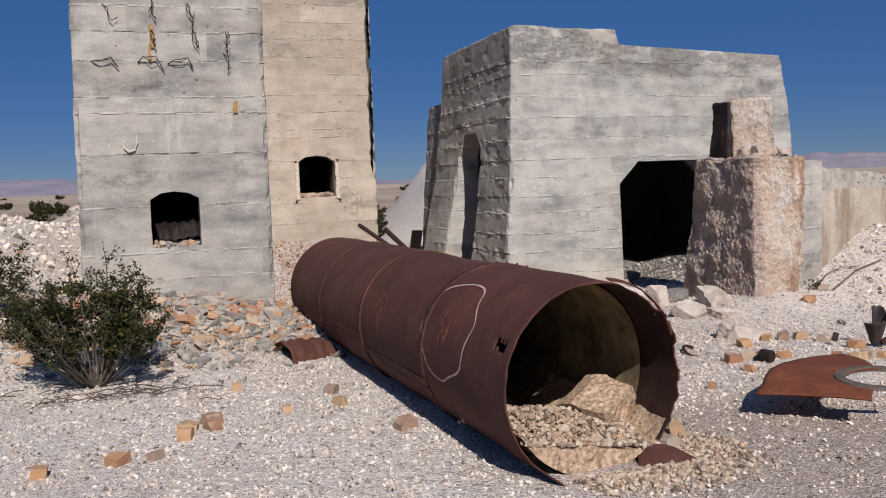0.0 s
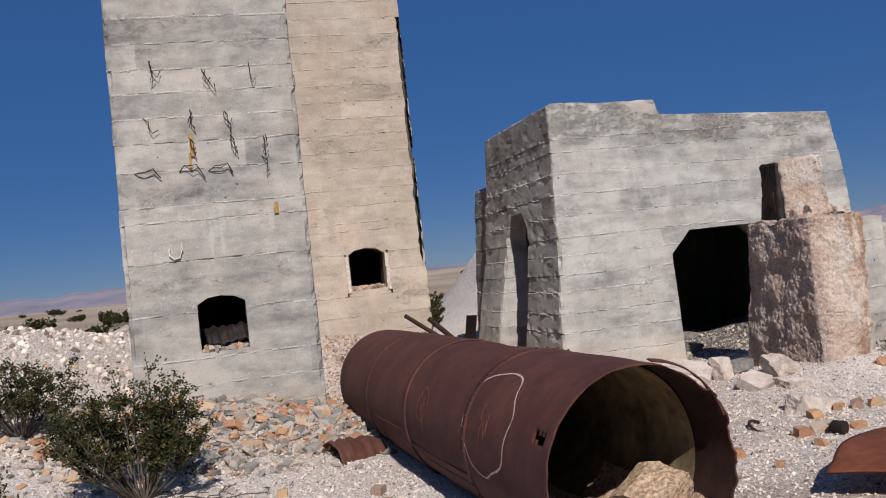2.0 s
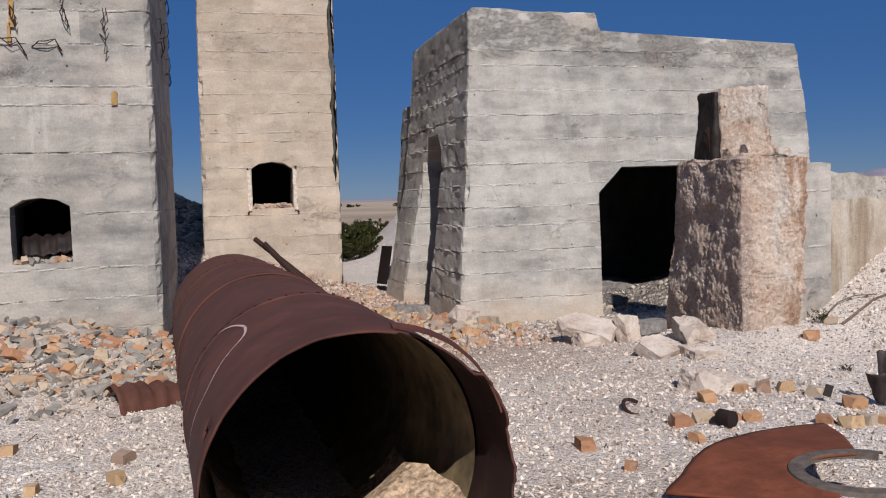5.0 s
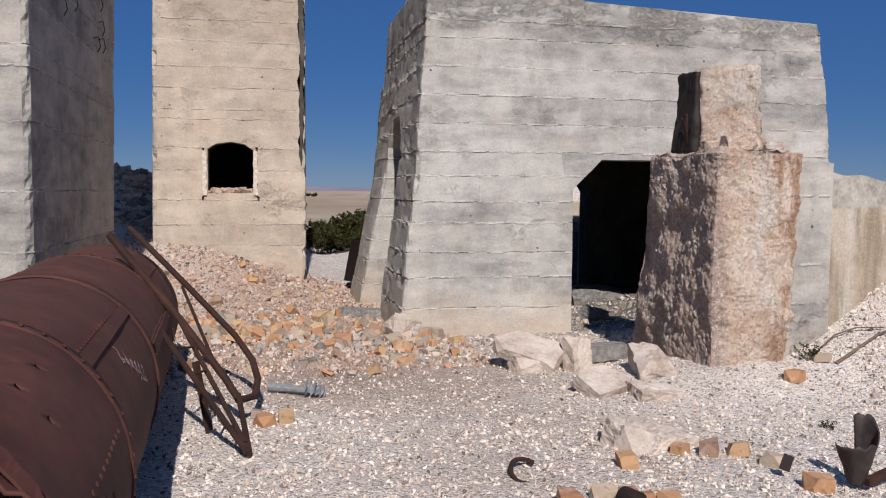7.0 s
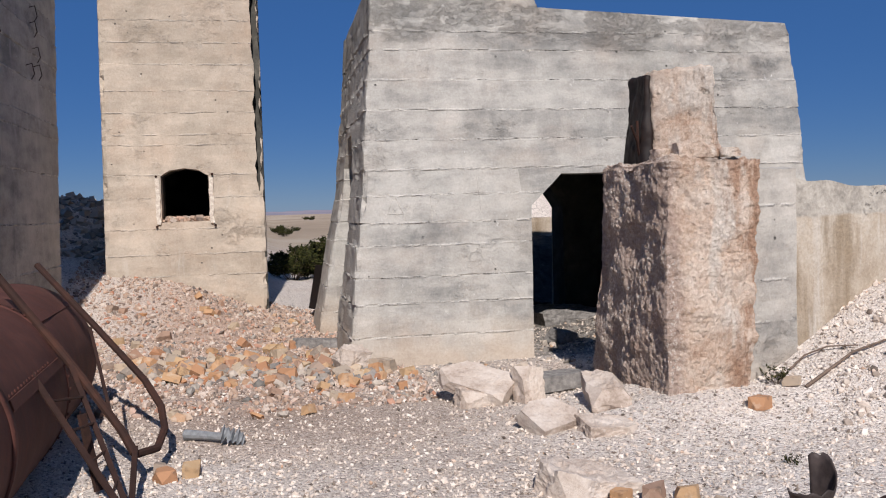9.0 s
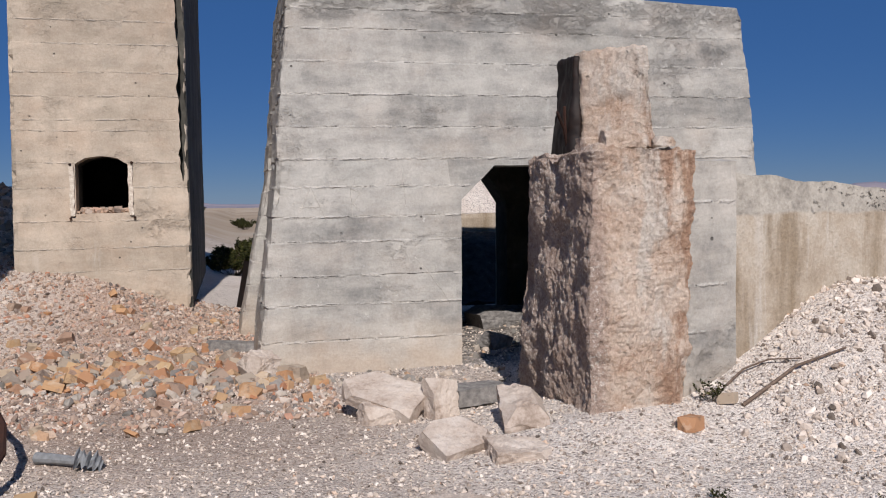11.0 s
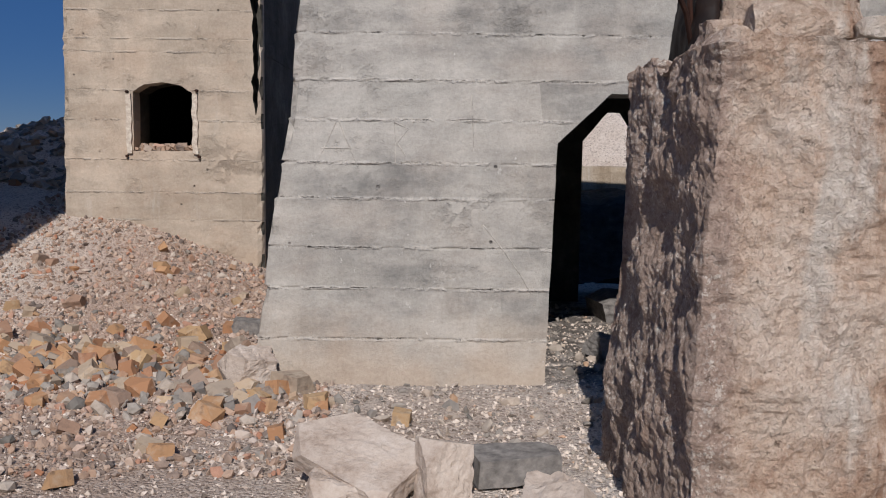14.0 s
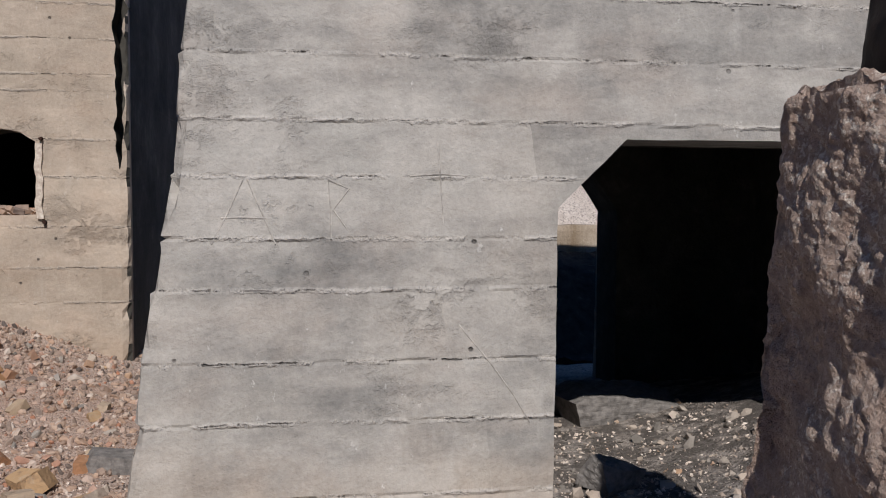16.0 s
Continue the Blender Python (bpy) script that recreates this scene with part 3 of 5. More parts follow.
def pillar_material():
    """Rough pink and tan rubble concrete with grey skins, brown streaks and a brown, pale-speckled side darkened for
    its shade.
    """
    m = Mat("rubble_concrete", 0.95)
    x, y, z = m.split(m.pos)
    a, b = m.noise(1.9, 6, 0.65), m.noise(7, 6, 0.7)
    col = m.colors(m.math("ADD", m.math("MULTIPLY", a, 0.6), m.math("MULTIPLY", b, 0.4)), [(0.36, (0.46, 0.31, 0.225)), (0.45, (0.59, 0.445, 0.345)), (0.54, (0.67, 0.545, 0.445)), (0.68, (0.72, 0.63, 0.545))])
    grey = m.ramp(m.noise(2.4, 5, 0.62, stretch=(1.4, 1.4, 0.6)), 0.52, 0.6)
    col = m.mix(m.math("MULTIPLY", grey, 0.8), col, (0.65, 0.59, 0.52))
    streak = m.math("MULTIPLY", m.ramp(m.noise(2.6, 6, 0.65, stretch=(1.6, 1.6, 0.3)), 0.47, 0.56), m.ramp(m.math("ADD", x, m.math("MULTIPLY", b, 0.2)), 6.98, 7.16), True)
    col = m.mix(m.math("MULTIPLY", streak, 0.85), col, (0.36, 0.215, 0.14))
    # West side: brown with pale grains, its shade mixed into the colour.
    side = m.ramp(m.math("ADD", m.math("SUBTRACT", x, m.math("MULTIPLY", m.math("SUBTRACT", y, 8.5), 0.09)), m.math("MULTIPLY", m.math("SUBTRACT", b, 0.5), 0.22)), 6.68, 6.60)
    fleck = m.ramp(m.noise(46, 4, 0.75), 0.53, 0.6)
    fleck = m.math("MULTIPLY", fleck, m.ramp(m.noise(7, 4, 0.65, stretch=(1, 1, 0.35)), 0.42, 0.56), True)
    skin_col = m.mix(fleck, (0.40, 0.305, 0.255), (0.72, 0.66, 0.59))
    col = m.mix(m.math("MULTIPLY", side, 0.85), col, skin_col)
    crumb = m.ramp(m.noise(48, 4, 0.75), 0.62, 0.7)
    col = m.mix(m.math("MULTIPLY", crumb, 0.5), col, (0.68, 0.62, 0.55))
    speck = m.noise(34, 5, 0.78)
    col = m.mix(0.5, col, m.colors(speck, [(0.36, (0.2, 0.17, 0.15)), (0.6, (0.9, 0.87, 0.83))]), "SOFT_LIGHT")
    hole = m.ramp(m.noise(11, 5, 0.7), 0.36, 0.31)
    col = m.mix(m.math("MULTIPLY", hole, 0.5), col, (0.16, 0.10, 0.07))
    return m.finish(col, [(b, 0.03), (m.noise(24, 5, 0.78), 0.026), (m.noise(70, 4, 0.78), 0.012), (m.math("MULTIPLY", hole, -1.0), 0.02)])


pillar_mat = pillar_material()


def plain(name, color, rough=0.9, vary=0.35, scale=12.0, metal=0.0):
    m = Mat(name, rough, metal)
    g = m.noise(scale, 5, 0.65)
    col = m.mix(vary, color, m.colors(g, [(0.3, (0.05, 0.045, 0.04)), (0.7, (0.9, 0.88, 0.85))]), "OVERLAY")
    return m.finish(col, [(g, 0.004)])


chalk = plain("chalk", (0.50, 0.36, 0.34), 1.0, 0.5, 40)
red_chalk = plain("red_scratch", (0.21, 0.075, 0.05), 0.9, 0.6, 30)
plaster = plain("pale_plaster", (0.58, 0.52, 0.45), 0.95, 0.5, 25)
scrape = plain("pale_scrape", (0.43, 0.41, 0.375), 0.95, 0.5, 14)


def lump_material():
    m = Mat("broken_concrete", 0.95)
    a, b = m.noise(3.5, 6, 0.65), m.noise(15, 6, 0.7)
    col = m.colors(m.math("ADD", m.math("MULTIPLY", a, 0.7), m.math("MULTIPLY", m.noise(40, 4, 0.7), 0.3)), [(0.36, (0.30, 0.235, 0.185)), (0.45, (0.46, 0.375, 0.31)), (0.54, (0.55, 0.47, 0.40)), (0.66, (0.64, 0.57, 0.505))])
    return m.finish(col, [(b, 0.007), (m.noise(50, 5, 0.75), 0.007)])


rubble_tan = lump_material()
old_wood = plain("weathered_wood", (0.21, 0.20, 0.19), 0.9, 0.5, 20)
twig_mat = plain("grey_twig", (0.15, 0.11, 0.085), 0.9, 0.4, 30)
bark = plain("bush_bark", (0.105, 0.085, 0.065), 0.9, 0.4, 30)
dusty = plain("dusty_rust", (0.25, 0.19, 0.11), 0.9, 0.6, 6)
dirt = plain("tan_dirt", (0.42, 0.31, 0.215), 0.95, 0.85, 38)
burnt_iron = rust_material("burnt_sheet_iron", (0.045, 0.034, 0.031), (0.13, 0.10, 0.092), 0.45)
sheet_rust = rust_material("brown_sheet_rust", (0.10, 0.042, 0.03), (0.17, 0.075, 0.05))
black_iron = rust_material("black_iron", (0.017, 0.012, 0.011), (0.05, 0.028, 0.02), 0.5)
rim_metal = plain("grey_rim_metal", (0.11, 0.09, 0.075), 0.7, 0.5, 22)
lead_sheet = plain("grey_sheet_metal", (0.21, 0.22, 0.23), 0.6, 0.3, 30)


def leaf_material():
    m = Mat("creosote_leaf", 0.85)
    m.b.inputs["Specular IOR Level"].default_value = 0.1
    col = m.colors(m.island(), [(0.0, (0.016, 0.018, 0.007)), (0.5, (0.030, 0.034, 0.011)), (0.85, (0.062, 0.066, 0.018)), (1.0, (0.12, 0.095, 0.04))])
    return m.finish(col)


leaf = leaf_material()


# ---- small builders ----
def tube(bm, pts, r, n=6, taper=1.0):
    """A round bar through the points."""
    pts = [Vector(p) for p in pts]
    rings = []
    for i, p in enumerate(pts):
        d = (pts[min(i + 1, len(pts) - 1)] - pts[max(i - 1, 0)]).normalized()
        a = d.cross(Vector((0.31, 0.17, 0.93))).normalized()
        b = d.cross(a)
        k = r * (1 + (taper - 1) * i / (len(pts) - 1))
        rings.append([bm.verts.new(p + (a * math.cos(2 * math.pi * j / n) + b * math.sin(2 * math.pi * j / n)) * k) for j in range(n)])
    for r0, r1 in zip(rings, rings[1:]):
        for j in range(n):
            bm.faces.new((r0[j - 1], r0[j], r1[j], r1[j - 1]))
    bm.faces.new(rings[0][::-1]), bm.faces.new(rings[-1])
    return bm


def bar(bm, a, b, w, h):
    """A flat bar from a to b."""
    a, b = Vector(a), Vector(b)
    d = (b - a).normalized()
    s = d.cross(Vector((0, 0, 1))).normalized() * w / 2
    u = s.cross(d).normalized() * h / 2
    vs = [bm.verts.new(p + i * s + j * u) for p in (a, b) for i, j in ((-1, -1), (1, -1), (1, 1), (-1, 1))]
    for f in ((0, 1, 2, 3), (7, 6, 5, 4), (0, 4, 5, 1), (1, 5, 6, 2), (2, 6, 7, 3), (3, 7, 4, 0)):
        bm.faces.new([vs[i] for i in f])
    return bm


BOX = np.array([(-1, -1, -1), (1, -1, -1), (1, 1, -1), (-1, 1, -1), (-1, -1, 1), (1, -1, 1), (1, 1, 1), (-1, 1, 1)], float) * 0.5
BOX_F = np.array([(3, 2, 1, 0), (4, 5, 6, 7), (0, 1, 5, 4), (1, 2, 6, 5), (2, 3, 7, 6), (3, 0, 4, 7)])
OCT = np.array([(1, 0, 0), (0, 1, 0), (-1, 0, 0), (0, -1, 0), (0, 0, 1), (0, 0, -1)], float) * 0.5
OCT_F = np.array([(0, 1, 4), (1, 2, 4), (2, 3, 4), (3, 0, 4), (1, 0, 5), (2, 1, 5), (3, 2, 5), (0, 3, 5)])


def icosahedron():
    bm = bmesh.new()
    bmesh.ops.create_icosphere(bm, subdivisions=1, radius=0.5)
    v = np.array([tuple(q.co) for q in bm.verts])
    f = np.array([[q.index for q in g.verts] for g in bm.faces])
    bm.free()
    return v, f


ICO, ICO_F = icosahedron()


def scatter(name, places, sizes, material, label, base, faces, tilt, jitter, seed, category="rubble"):
    """Many loose pieces in one mesh: places (n, 3), sizes (n, 3)."""
    rng = np.random.default_rng(seed)
    n = len(places)
    v = base[None] * (1 + jitter * rng.uniform(-1, 1, (n, len(base), 3))) * sizes[:, None]
    a, b, c = rng.uniform(0, 2 * np.pi, n), rng.normal(0, tilt, n), rng.normal(0, tilt, n)
    one, zero = np.ones(n), np.zeros(n)

    def stack(rows):
        return np.array(rows).transpose(2, 0, 1)

    rz = stack([[np.cos(a), -np.sin(a), zero], [np.sin(a), np.cos(a), zero], [zero, zero, one]])
    rx = stack([[one, zero, zero], [zero, np.cos(b), -np.sin(b)], [zero, np.sin(b), np.cos(b)]])
    ry = stack([[np.cos(c), zero, np.sin(c)], [zero, one, zero], [-np.sin(c), zero, np.cos(c)]])
    v = np.einsum("nij,nkj->nki", rz @ rx @ ry, v) + places[:, None]
    f = (faces[None] + (np.arange(n) * len(base))[:, None, None]).reshape(-1, faces.shape[1])
    me = bpy.data.meshes.new(name)
    me.from_pydata(v.reshape(-1, 3), [], f)
    me.materials.append(material)
    return tagged(new(name, me), label, category, kind="stuff")


def blocked(x, y):
    """True inside the ruins and the pipe."""
    if -0.8 < x < 1.3 and 10.66 < y < 15 or 1.7 < x < 3.85 and y > 15.77 or 6.6 < x < 7.5 and 8.75 < y < 9.6:
        return True
    if 4.8 < x < 9.6 and 11.6 < y < 15.3 and not (6.5 < x < 8.2 and y < 14.6):
        return True
    return abs(x - (2.32 - 0.057 * (y - 4.4))) < 0.44 and 4.3 < y < 10.1


def sow(n, area, density, seed, sink=0.25, lo=0.02, hi=0.05, flat=0.7, power=2.5):
    """Random places on the ground inside area, kept by density(x, y), with sizes between lo and hi, small ones more often."""
    rng = random.Random(seed)
    places, sizes = [], []
    x0, x1, y0, y1 = area
    while len(places) < n:
        x, y = rng.uniform(x0, x1), rng.uniform(y0, y1)
        if rng.random() > density(x, y) or blocked(x, y):
            continue
        s = lo + (hi - lo) * rng.random() ** power
        w = (s * rng.uniform(0.8, 1.5), s * rng.uniform(0.6, 1.1), s * flat * rng.uniform(0.5, 1.2))
        places.append((x, y, height(x, y) + w[2] * (0.5 - sink)))
        sizes.append(w)
    return np.array(places), np.array(sizes)


def thick(bm, t):
    bm.normal_update()
    bmesh.ops.solidify(bm, geom=bm.faces[:], thickness=t)


def rock(size, seed, rough=0.25, cuts=3, breaks=8):
    """A lump of broken stone or concrete, centred, about size across, with a few flat breaks."""
    n = 5 * cuts
    sx, sy, sz = size
    mean = (sx * sy * sz) ** (1 / 3)
    s = Vector((seed * 3.1, seed, 0))

    def at(u, v, w):
        p = Vector(((u - 0.5) * sx, (v - 0.5) * sy, (w - 0.5) * sz))
        d = Vector((u - 0.5, v - 0.5, w - 0.5)).normalized()
        q = p / mean
        k = 0.5 * noise.noise(q * 1.6 + s) + 0.5 * noise.noise(q * 4 + s) + 0.28 * noise.noise(q * 10 + s) + 0.15 * noise.noise(q * 22 + s)
        return p + d * mean * rough * 0.45 * k

    bm = lattice_box(at, n, n, n)
    rng = random.Random(seed)
    for _ in range(breaks):
        d = Vector((rng.uniform(-1, 1), rng.uniform(-1, 1), rng.uniform(-0.4, 1))).normalized()
        reach = abs(d.x) * sx / 2 + abs(d.y) * sy / 2 + abs(d.z) * sz / 2
        bmesh.ops.bisect_plane(bm, geom=bm.verts[:] + bm.edges[:] + bm.faces[:], plane_co=d * reach * rng.uniform(0.66, 0.86), plane_no=d, clear_outer=True)
        rim_edges = [e for e in bm.edges if e.is_boundary]
        if rim_edges:
            bmesh.ops.holes_fill(bm, edges=rim_edges)
    return bm


# ---- rubble pillar with its stump ----
def trilinear(quad_low, quad_high, z0, z1):
    """Corner quads (left front, right front, right back, left back) at foot and top."""
    def at(u, v, w):
        a, b, c, d = (Vector(p).lerp(Vector(q), w) for p, q in zip(quad_low, quad_high))
        p = a.lerp(b, u).lerp(d.lerp(c, u), v)
        return Vector((p.x, p.y, z0 + (z1 - z0) * w))
    return at


def rough_block(quads, z0, z1, n, seed, amp, foot=0.0):
    base = trilinear(*quads, z0, z1)
    centre = base(0.5, 0.5, 0.5)

    def at(u, v, w):
        p = base(u, v, w)
        out = Vector(((u - 0.5) * 2, (v - 0.5) * 2, 0))
        worn = 1 - (0.17 if u < 0.5 and v < 0.5 else 0.02) * max(0, abs(out.x) + abs(out.y) - 1.35) ** 1.3
        p = Vector((centre.x + (p.x - centre.x) * worn, centre.y + (p.y - centre.y) * worn, p.z))
        s = Vector((seed, 0, seed * 0.3))
        k = amp * (1.5 * noise.noise(p * 2.2 + s) + 0.9 * noise.noise(p * 5 + s) + 0.36 * noise.noise(p * 11 + s) + 0.42 * noise.noise(Vector((p.x * 26, p.y * 26, p.z * 18)) + s) + 0.24 * noise.noise(p * 48 + s) - 1.6 * max(0, noise.noise(p * 3.6 - s) - 0.35))
        d = Vector((out.x if abs(out.x) > 0.99 else 0, out.y if abs(out.y) > 0.99 else 0, 1 if w == 1 else 0))
        if d.length > 1.1 and w == 1:
            k -= amp * 0.7 * (1 + noise.noise(p * 5))
        if d.length:
            p += d.normalized() * k
        return p

    return lattice_box(at, *n)


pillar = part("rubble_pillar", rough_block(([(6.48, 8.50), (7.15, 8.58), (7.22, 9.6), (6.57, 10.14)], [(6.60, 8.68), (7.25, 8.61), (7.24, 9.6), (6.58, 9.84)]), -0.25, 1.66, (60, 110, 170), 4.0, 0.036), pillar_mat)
tagged(pillar, "rough pinkish rubble-concrete pillar stump with a broken top", "pillar")
stump = smooth(part("upper_stump", rough_block(([(6.80, 9.32), (7.23, 9.06), (7.24, 9.6), (6.80, 9.74)], [(6.81, 9.36), (7.17, 9.09), (7.18, 9.58), (6.83, 9.71)]), 1.55, 2.37, (34, 36, 60), 9.0, 0.024), pillar_mat, pillar))
# Black facing stands in for shade on the stump's west side.
facing = smooth(part("dark_facing", rough_block(([(6.70, 9.36), (6.79, 9.34), (6.79, 9.70), (6.70, 9.70)], [(6.77, 9.40), (6.82, 9.38), (6.83, 9.69), (6.77, 9.69)]), 1.58, 2.36, (4, 20, 34), 2.0, 0.018), black_iron, pillar, "broken facing coloured black for the stump's shaded side"))
for q in (((6.74, 9.45, 1.68), (6.68, 9.36, 1.84), (6.60, 9.28, 1.95)), ((6.75, 9.48, 1.66), (6.71, 9.42, 1.88), (6.70, 9.40, 2.0))):
    part("reinforcing_bar", tube(bmesh.new(), q, 0.011, 6), dark_rust, pillar, "bent rusty reinforcing bar")
for i, (x, y, s) in enumerate(((6.86, 8.86, 0.16), (7.02, 8.92, 0.13), (6.72, 9.0, 0.1), (7.15, 8.85, 0.09))):
    lump = part("loose_rock", rock((s * 1.6, s * 1.1, s * 0.7), i + 3, 0.3, 2), pillar_mat)
    lump.location = (x, y, 1.70 + s * 0.2)
    tagged(lump, "pinkish broken lump lying on the pillar", "rock", "lumps on the pillar")

# ---- low wall ----
WALL_A, WALL_DIR = Vector((7.60, 8.72, 0)), Vector((math.cos(radians(15)), math.sin(radians(15)), 0))


def wall_block(s0, s1, front, back, top, step, seed):
    side = Vector((-WALL_DIR.y, WALL_DIR.x, 0))
    n = (max(2, round((s1 - s0) / step)), 4, round(2.0 / step))

    def at(u, v, w):
        s = s0 + (s1 - s0) * u
        p = WALL_A + WALL_DIR * s + side * (front + (back - front) * v)
        p.z = -0.4 + (top(s) + 0.4) * w
        k = 0.012 * noise.noise(p * 2.0 + Vector((seed, 0, 0))) + 0.006 * noise.noise(p * 9)
        if v in (0, 1):
            p += side * (k if v else -k)
        if w == 1:
            p.z += 0.02 * noise.noise(p * 5) - (0.03 * max(0, noise.noise(p * 9)) if v in (0, 1) else 0)
        return p

    return lattice_box(at, *n)


low_wall = part("low_wall", wall_block(0.02, 14.0, 0.06, 0.45, lambda s: 1.52 - 0.075 * min(s, 5), 0.07, 2), wall_concrete)
tagged(low_wall, "stained tan concrete retaining wall with a pitted grey top course", "wall")
pier = part("wall_pier", wall_block(-0.42, 0.04, 0.035, 0.5, lambda s: 1.60, 0.045, 5), grey_concrete, low_wall, "grey concrete end pier")


def face_pit(x, z, w, h, y, seed, material, parent, name="pit"):
    """A shallow ragged hole in a wall face that looks towards -y."""
    rng = random.Random(seed)
    pts = []
    for i in range(14):
        a = 2 * math.pi * i / 14
        k = rng.uniform(0.55, 1.1)
        pts.append((x + w * k * math.cos(a) / 2, z + h * k * math.sin(a) / 2))
    bm = bmesh.new()
    bm.faces.new([bm.verts.new((p, y, q)) for p, q in pts])
    return part(name, bm, material, parent)


# ---- great steel pipe ----
PIPE_A, PIPE_B, PIPE_R, PIPE_LEN = Vector((2.305, 4.40, 0.345)), Vector((2.005, 10.0, 0.33)), 0.57, 5.75
AX = (PIPE_B - PIPE_A).normalized()
RT = AX.cross(Vector((0, 0, 1))).normalized()
UP = RT.cross(AX)
SEAMS = (1.33, 2.85, 4.30)


def on_pipe(s, deg, r=0.0):
    """A place on the pipe: s along it, degrees round it (0 towards +x, 90 on top), r beyond its skin."""
    a = radians(deg)
    return PIPE_A + AX * s + (RT * math.cos(a) + UP * math.sin(a)) * (PIPE_R + r)


def skin(s, deg):
    k = sum(1 for q in SEAMS if s > q)
    p = on_pipe(s, deg, 0)
    dent = 0.012 * noise.noise(p * 1.3) + 0.004 * noise.noise(p * 5)
    return (0.007 if k % 2 == 0 else 0.0) + dent


def lip(deg):
    """How far the torn end starts along the pipe."""
    d = (deg + 90) % 360 - 90
    v = 0.012 * noise.noise(Vector((deg * 0.12, 2, 0)))
    if -60 < d < 75:
        v += 0.07 + 0.06 * noise.noise(Vector((deg * 0.07, 5, 0))) + 0.03 * noise.noise(Vector((deg * 0.3, 5, 0)))
    if 225 < d < 262:
        v -= 0.16 * math.sin(math.pi * (d - 225) / 37)
    if -70 < d < -45:
        v -= 0.10
    return v


def pipe_shell(r_off, s_start, flip, holes):
    bm = bmesh.new()
    n, m = 150, 150
    rows = []
    for j in range(m + 1):
        row = []
        for i in range(n):
            deg = 360 * i / n
            s0 = lip(deg) if s_start is None else s_start
            t = j / m
            s = s0 + (PIPE_LEN - s0) * (t ** 1.25)
            flare = 0.05 * max(0, 1 - s / 0.5) ** 2 * (1 if -70 < ((deg + 90) % 360 - 90) < 40 else 0.0) * (0.6 + noise.noise(Vector((deg * 0.05, 1, 1))))
            row.append(bm.verts.new(on_pipe(s, deg, skin(s, deg) + r_off + flare)))
        rows.append(row)
    rng = random.Random(5)
    dots = [(rng.uniform(0.12, 1.0), rng.uniform(5, 70), rng.choice((0.012, 0.016, 0.02))) for _ in range(16)]
    for r0, r1 in zip(rows, rows[1:]):
        for i in range(n):
            c = (r0[i - 1].co + r1[i].co) / 2 - PIPE_A
            s = c.dot(AX)
            deg = math.degrees(math.atan2(c.dot(UP), c.dot(RT))) % 360
            if holes:
                if abs(s - 0.15 - 0.05 * noise.noise(Vector((deg * 0.6, 0, 0)))) < 0.07 and abs(deg - 155 - 3 * noise.noise(Vector((s * 30, 3, 0)))) < 3.4:
                    continue
                if any(math.hypot(s - a, radians(deg - b) * PIPE_R) < c2 for a, b, c2 in dots):
                    continue
            f = (r0[i - 1], r0[i], r1[i], r1[i - 1])
            bm.faces.new(f if flip else f[::-1])
    return bm, rows


shell_bm, _ = pipe_shell(0.0, None, False, True)
pipe = smooth(part("steel_pipe", shell_bm, pipe_rust))
solid = pipe.modifiers.new("plate", "SOLIDIFY")
solid.thickness, solid.offset, solid.material_offset = 0.009, -1, 1
pipe.data.materials.append(dark_rust)
tagged(pipe, "large rusty brown riveted steel pipe lying torn open on gravel", "pipe")
lining_bm, _ = pipe_shell(-0.022, 0.42, True, False)
smooth(part("dusty_lining", lining_bm, dusty, pipe, "dusty olive-brown inner lining"))
head_bm = bmesh.new()
bmesh.ops.create_circle(head_bm, cap_ends=True, segments=60, radius=PIPE_R - 0.01, matrix=Matrix.Translation(PIPE_A + AX * (PIPE_LEN - 0.03)) @ AX.to_track_quat("Z", "Y").to_matrix().to_4x4())
thick(head_bm, 0.012)
part("end_plate", head_bm, dark_rust, pipe)
for q in SEAMS:
    band = bmesh.new()
    rows = []
    for ds, dr in ((-0.035, 0.006), (-0.034, 0.017), (0.034, 0.017), (0.035, 0.006)):
        rows.append([band.verts.new(on_pipe(q + ds + 0.004 * noise.noise(Vector((i * 0.2, q, 0))), 3 * i, dr - 0.004 + 0.012 * noise.noise(on_pipe(q, 3 * i) * 1.3))) for i in range(120)])
    for r0, r1 in zip(rows, rows[1:]):
        for i in range(120):
            band.faces.new((r0[i - 1], r0[i], r1[i], r1[i - 1]))
    smooth(part("seam_band", band, pipe_rust, pipe))
rivet = bmesh.new()
spots = [(q + d, 7.5 * i) for q in SEAMS for d in (-0.018,) for i in range(48)]
spots += [(a + 0.07 * i, deg) for a, deg in ((0.2, 20), (1.45, 48), (2.95, 22), (4.4, 45), (1.45, 205), (2.95, 190)) for i in range(15)]
for s, deg in spots:
    c = on_pipe(s, deg, skin(s, deg) + (0.012 if any(abs(s - q) < 0.04 for q in SEAMS) else 0.002))
    m = Matrix.Translation(c) @ (c - (PIPE_A + AX * s)).to_track_quat("Z", "Y").to_matrix().to_4x4() @ Matrix.Diagonal((1, 1, 0.5, 1))
    bmesh.ops.create_icosphere(rivet, subdivisions=1, radius=0.011, matrix=m)
tagged(part("rivets", rivet, pipe_rust, pipe), kind="stuff")
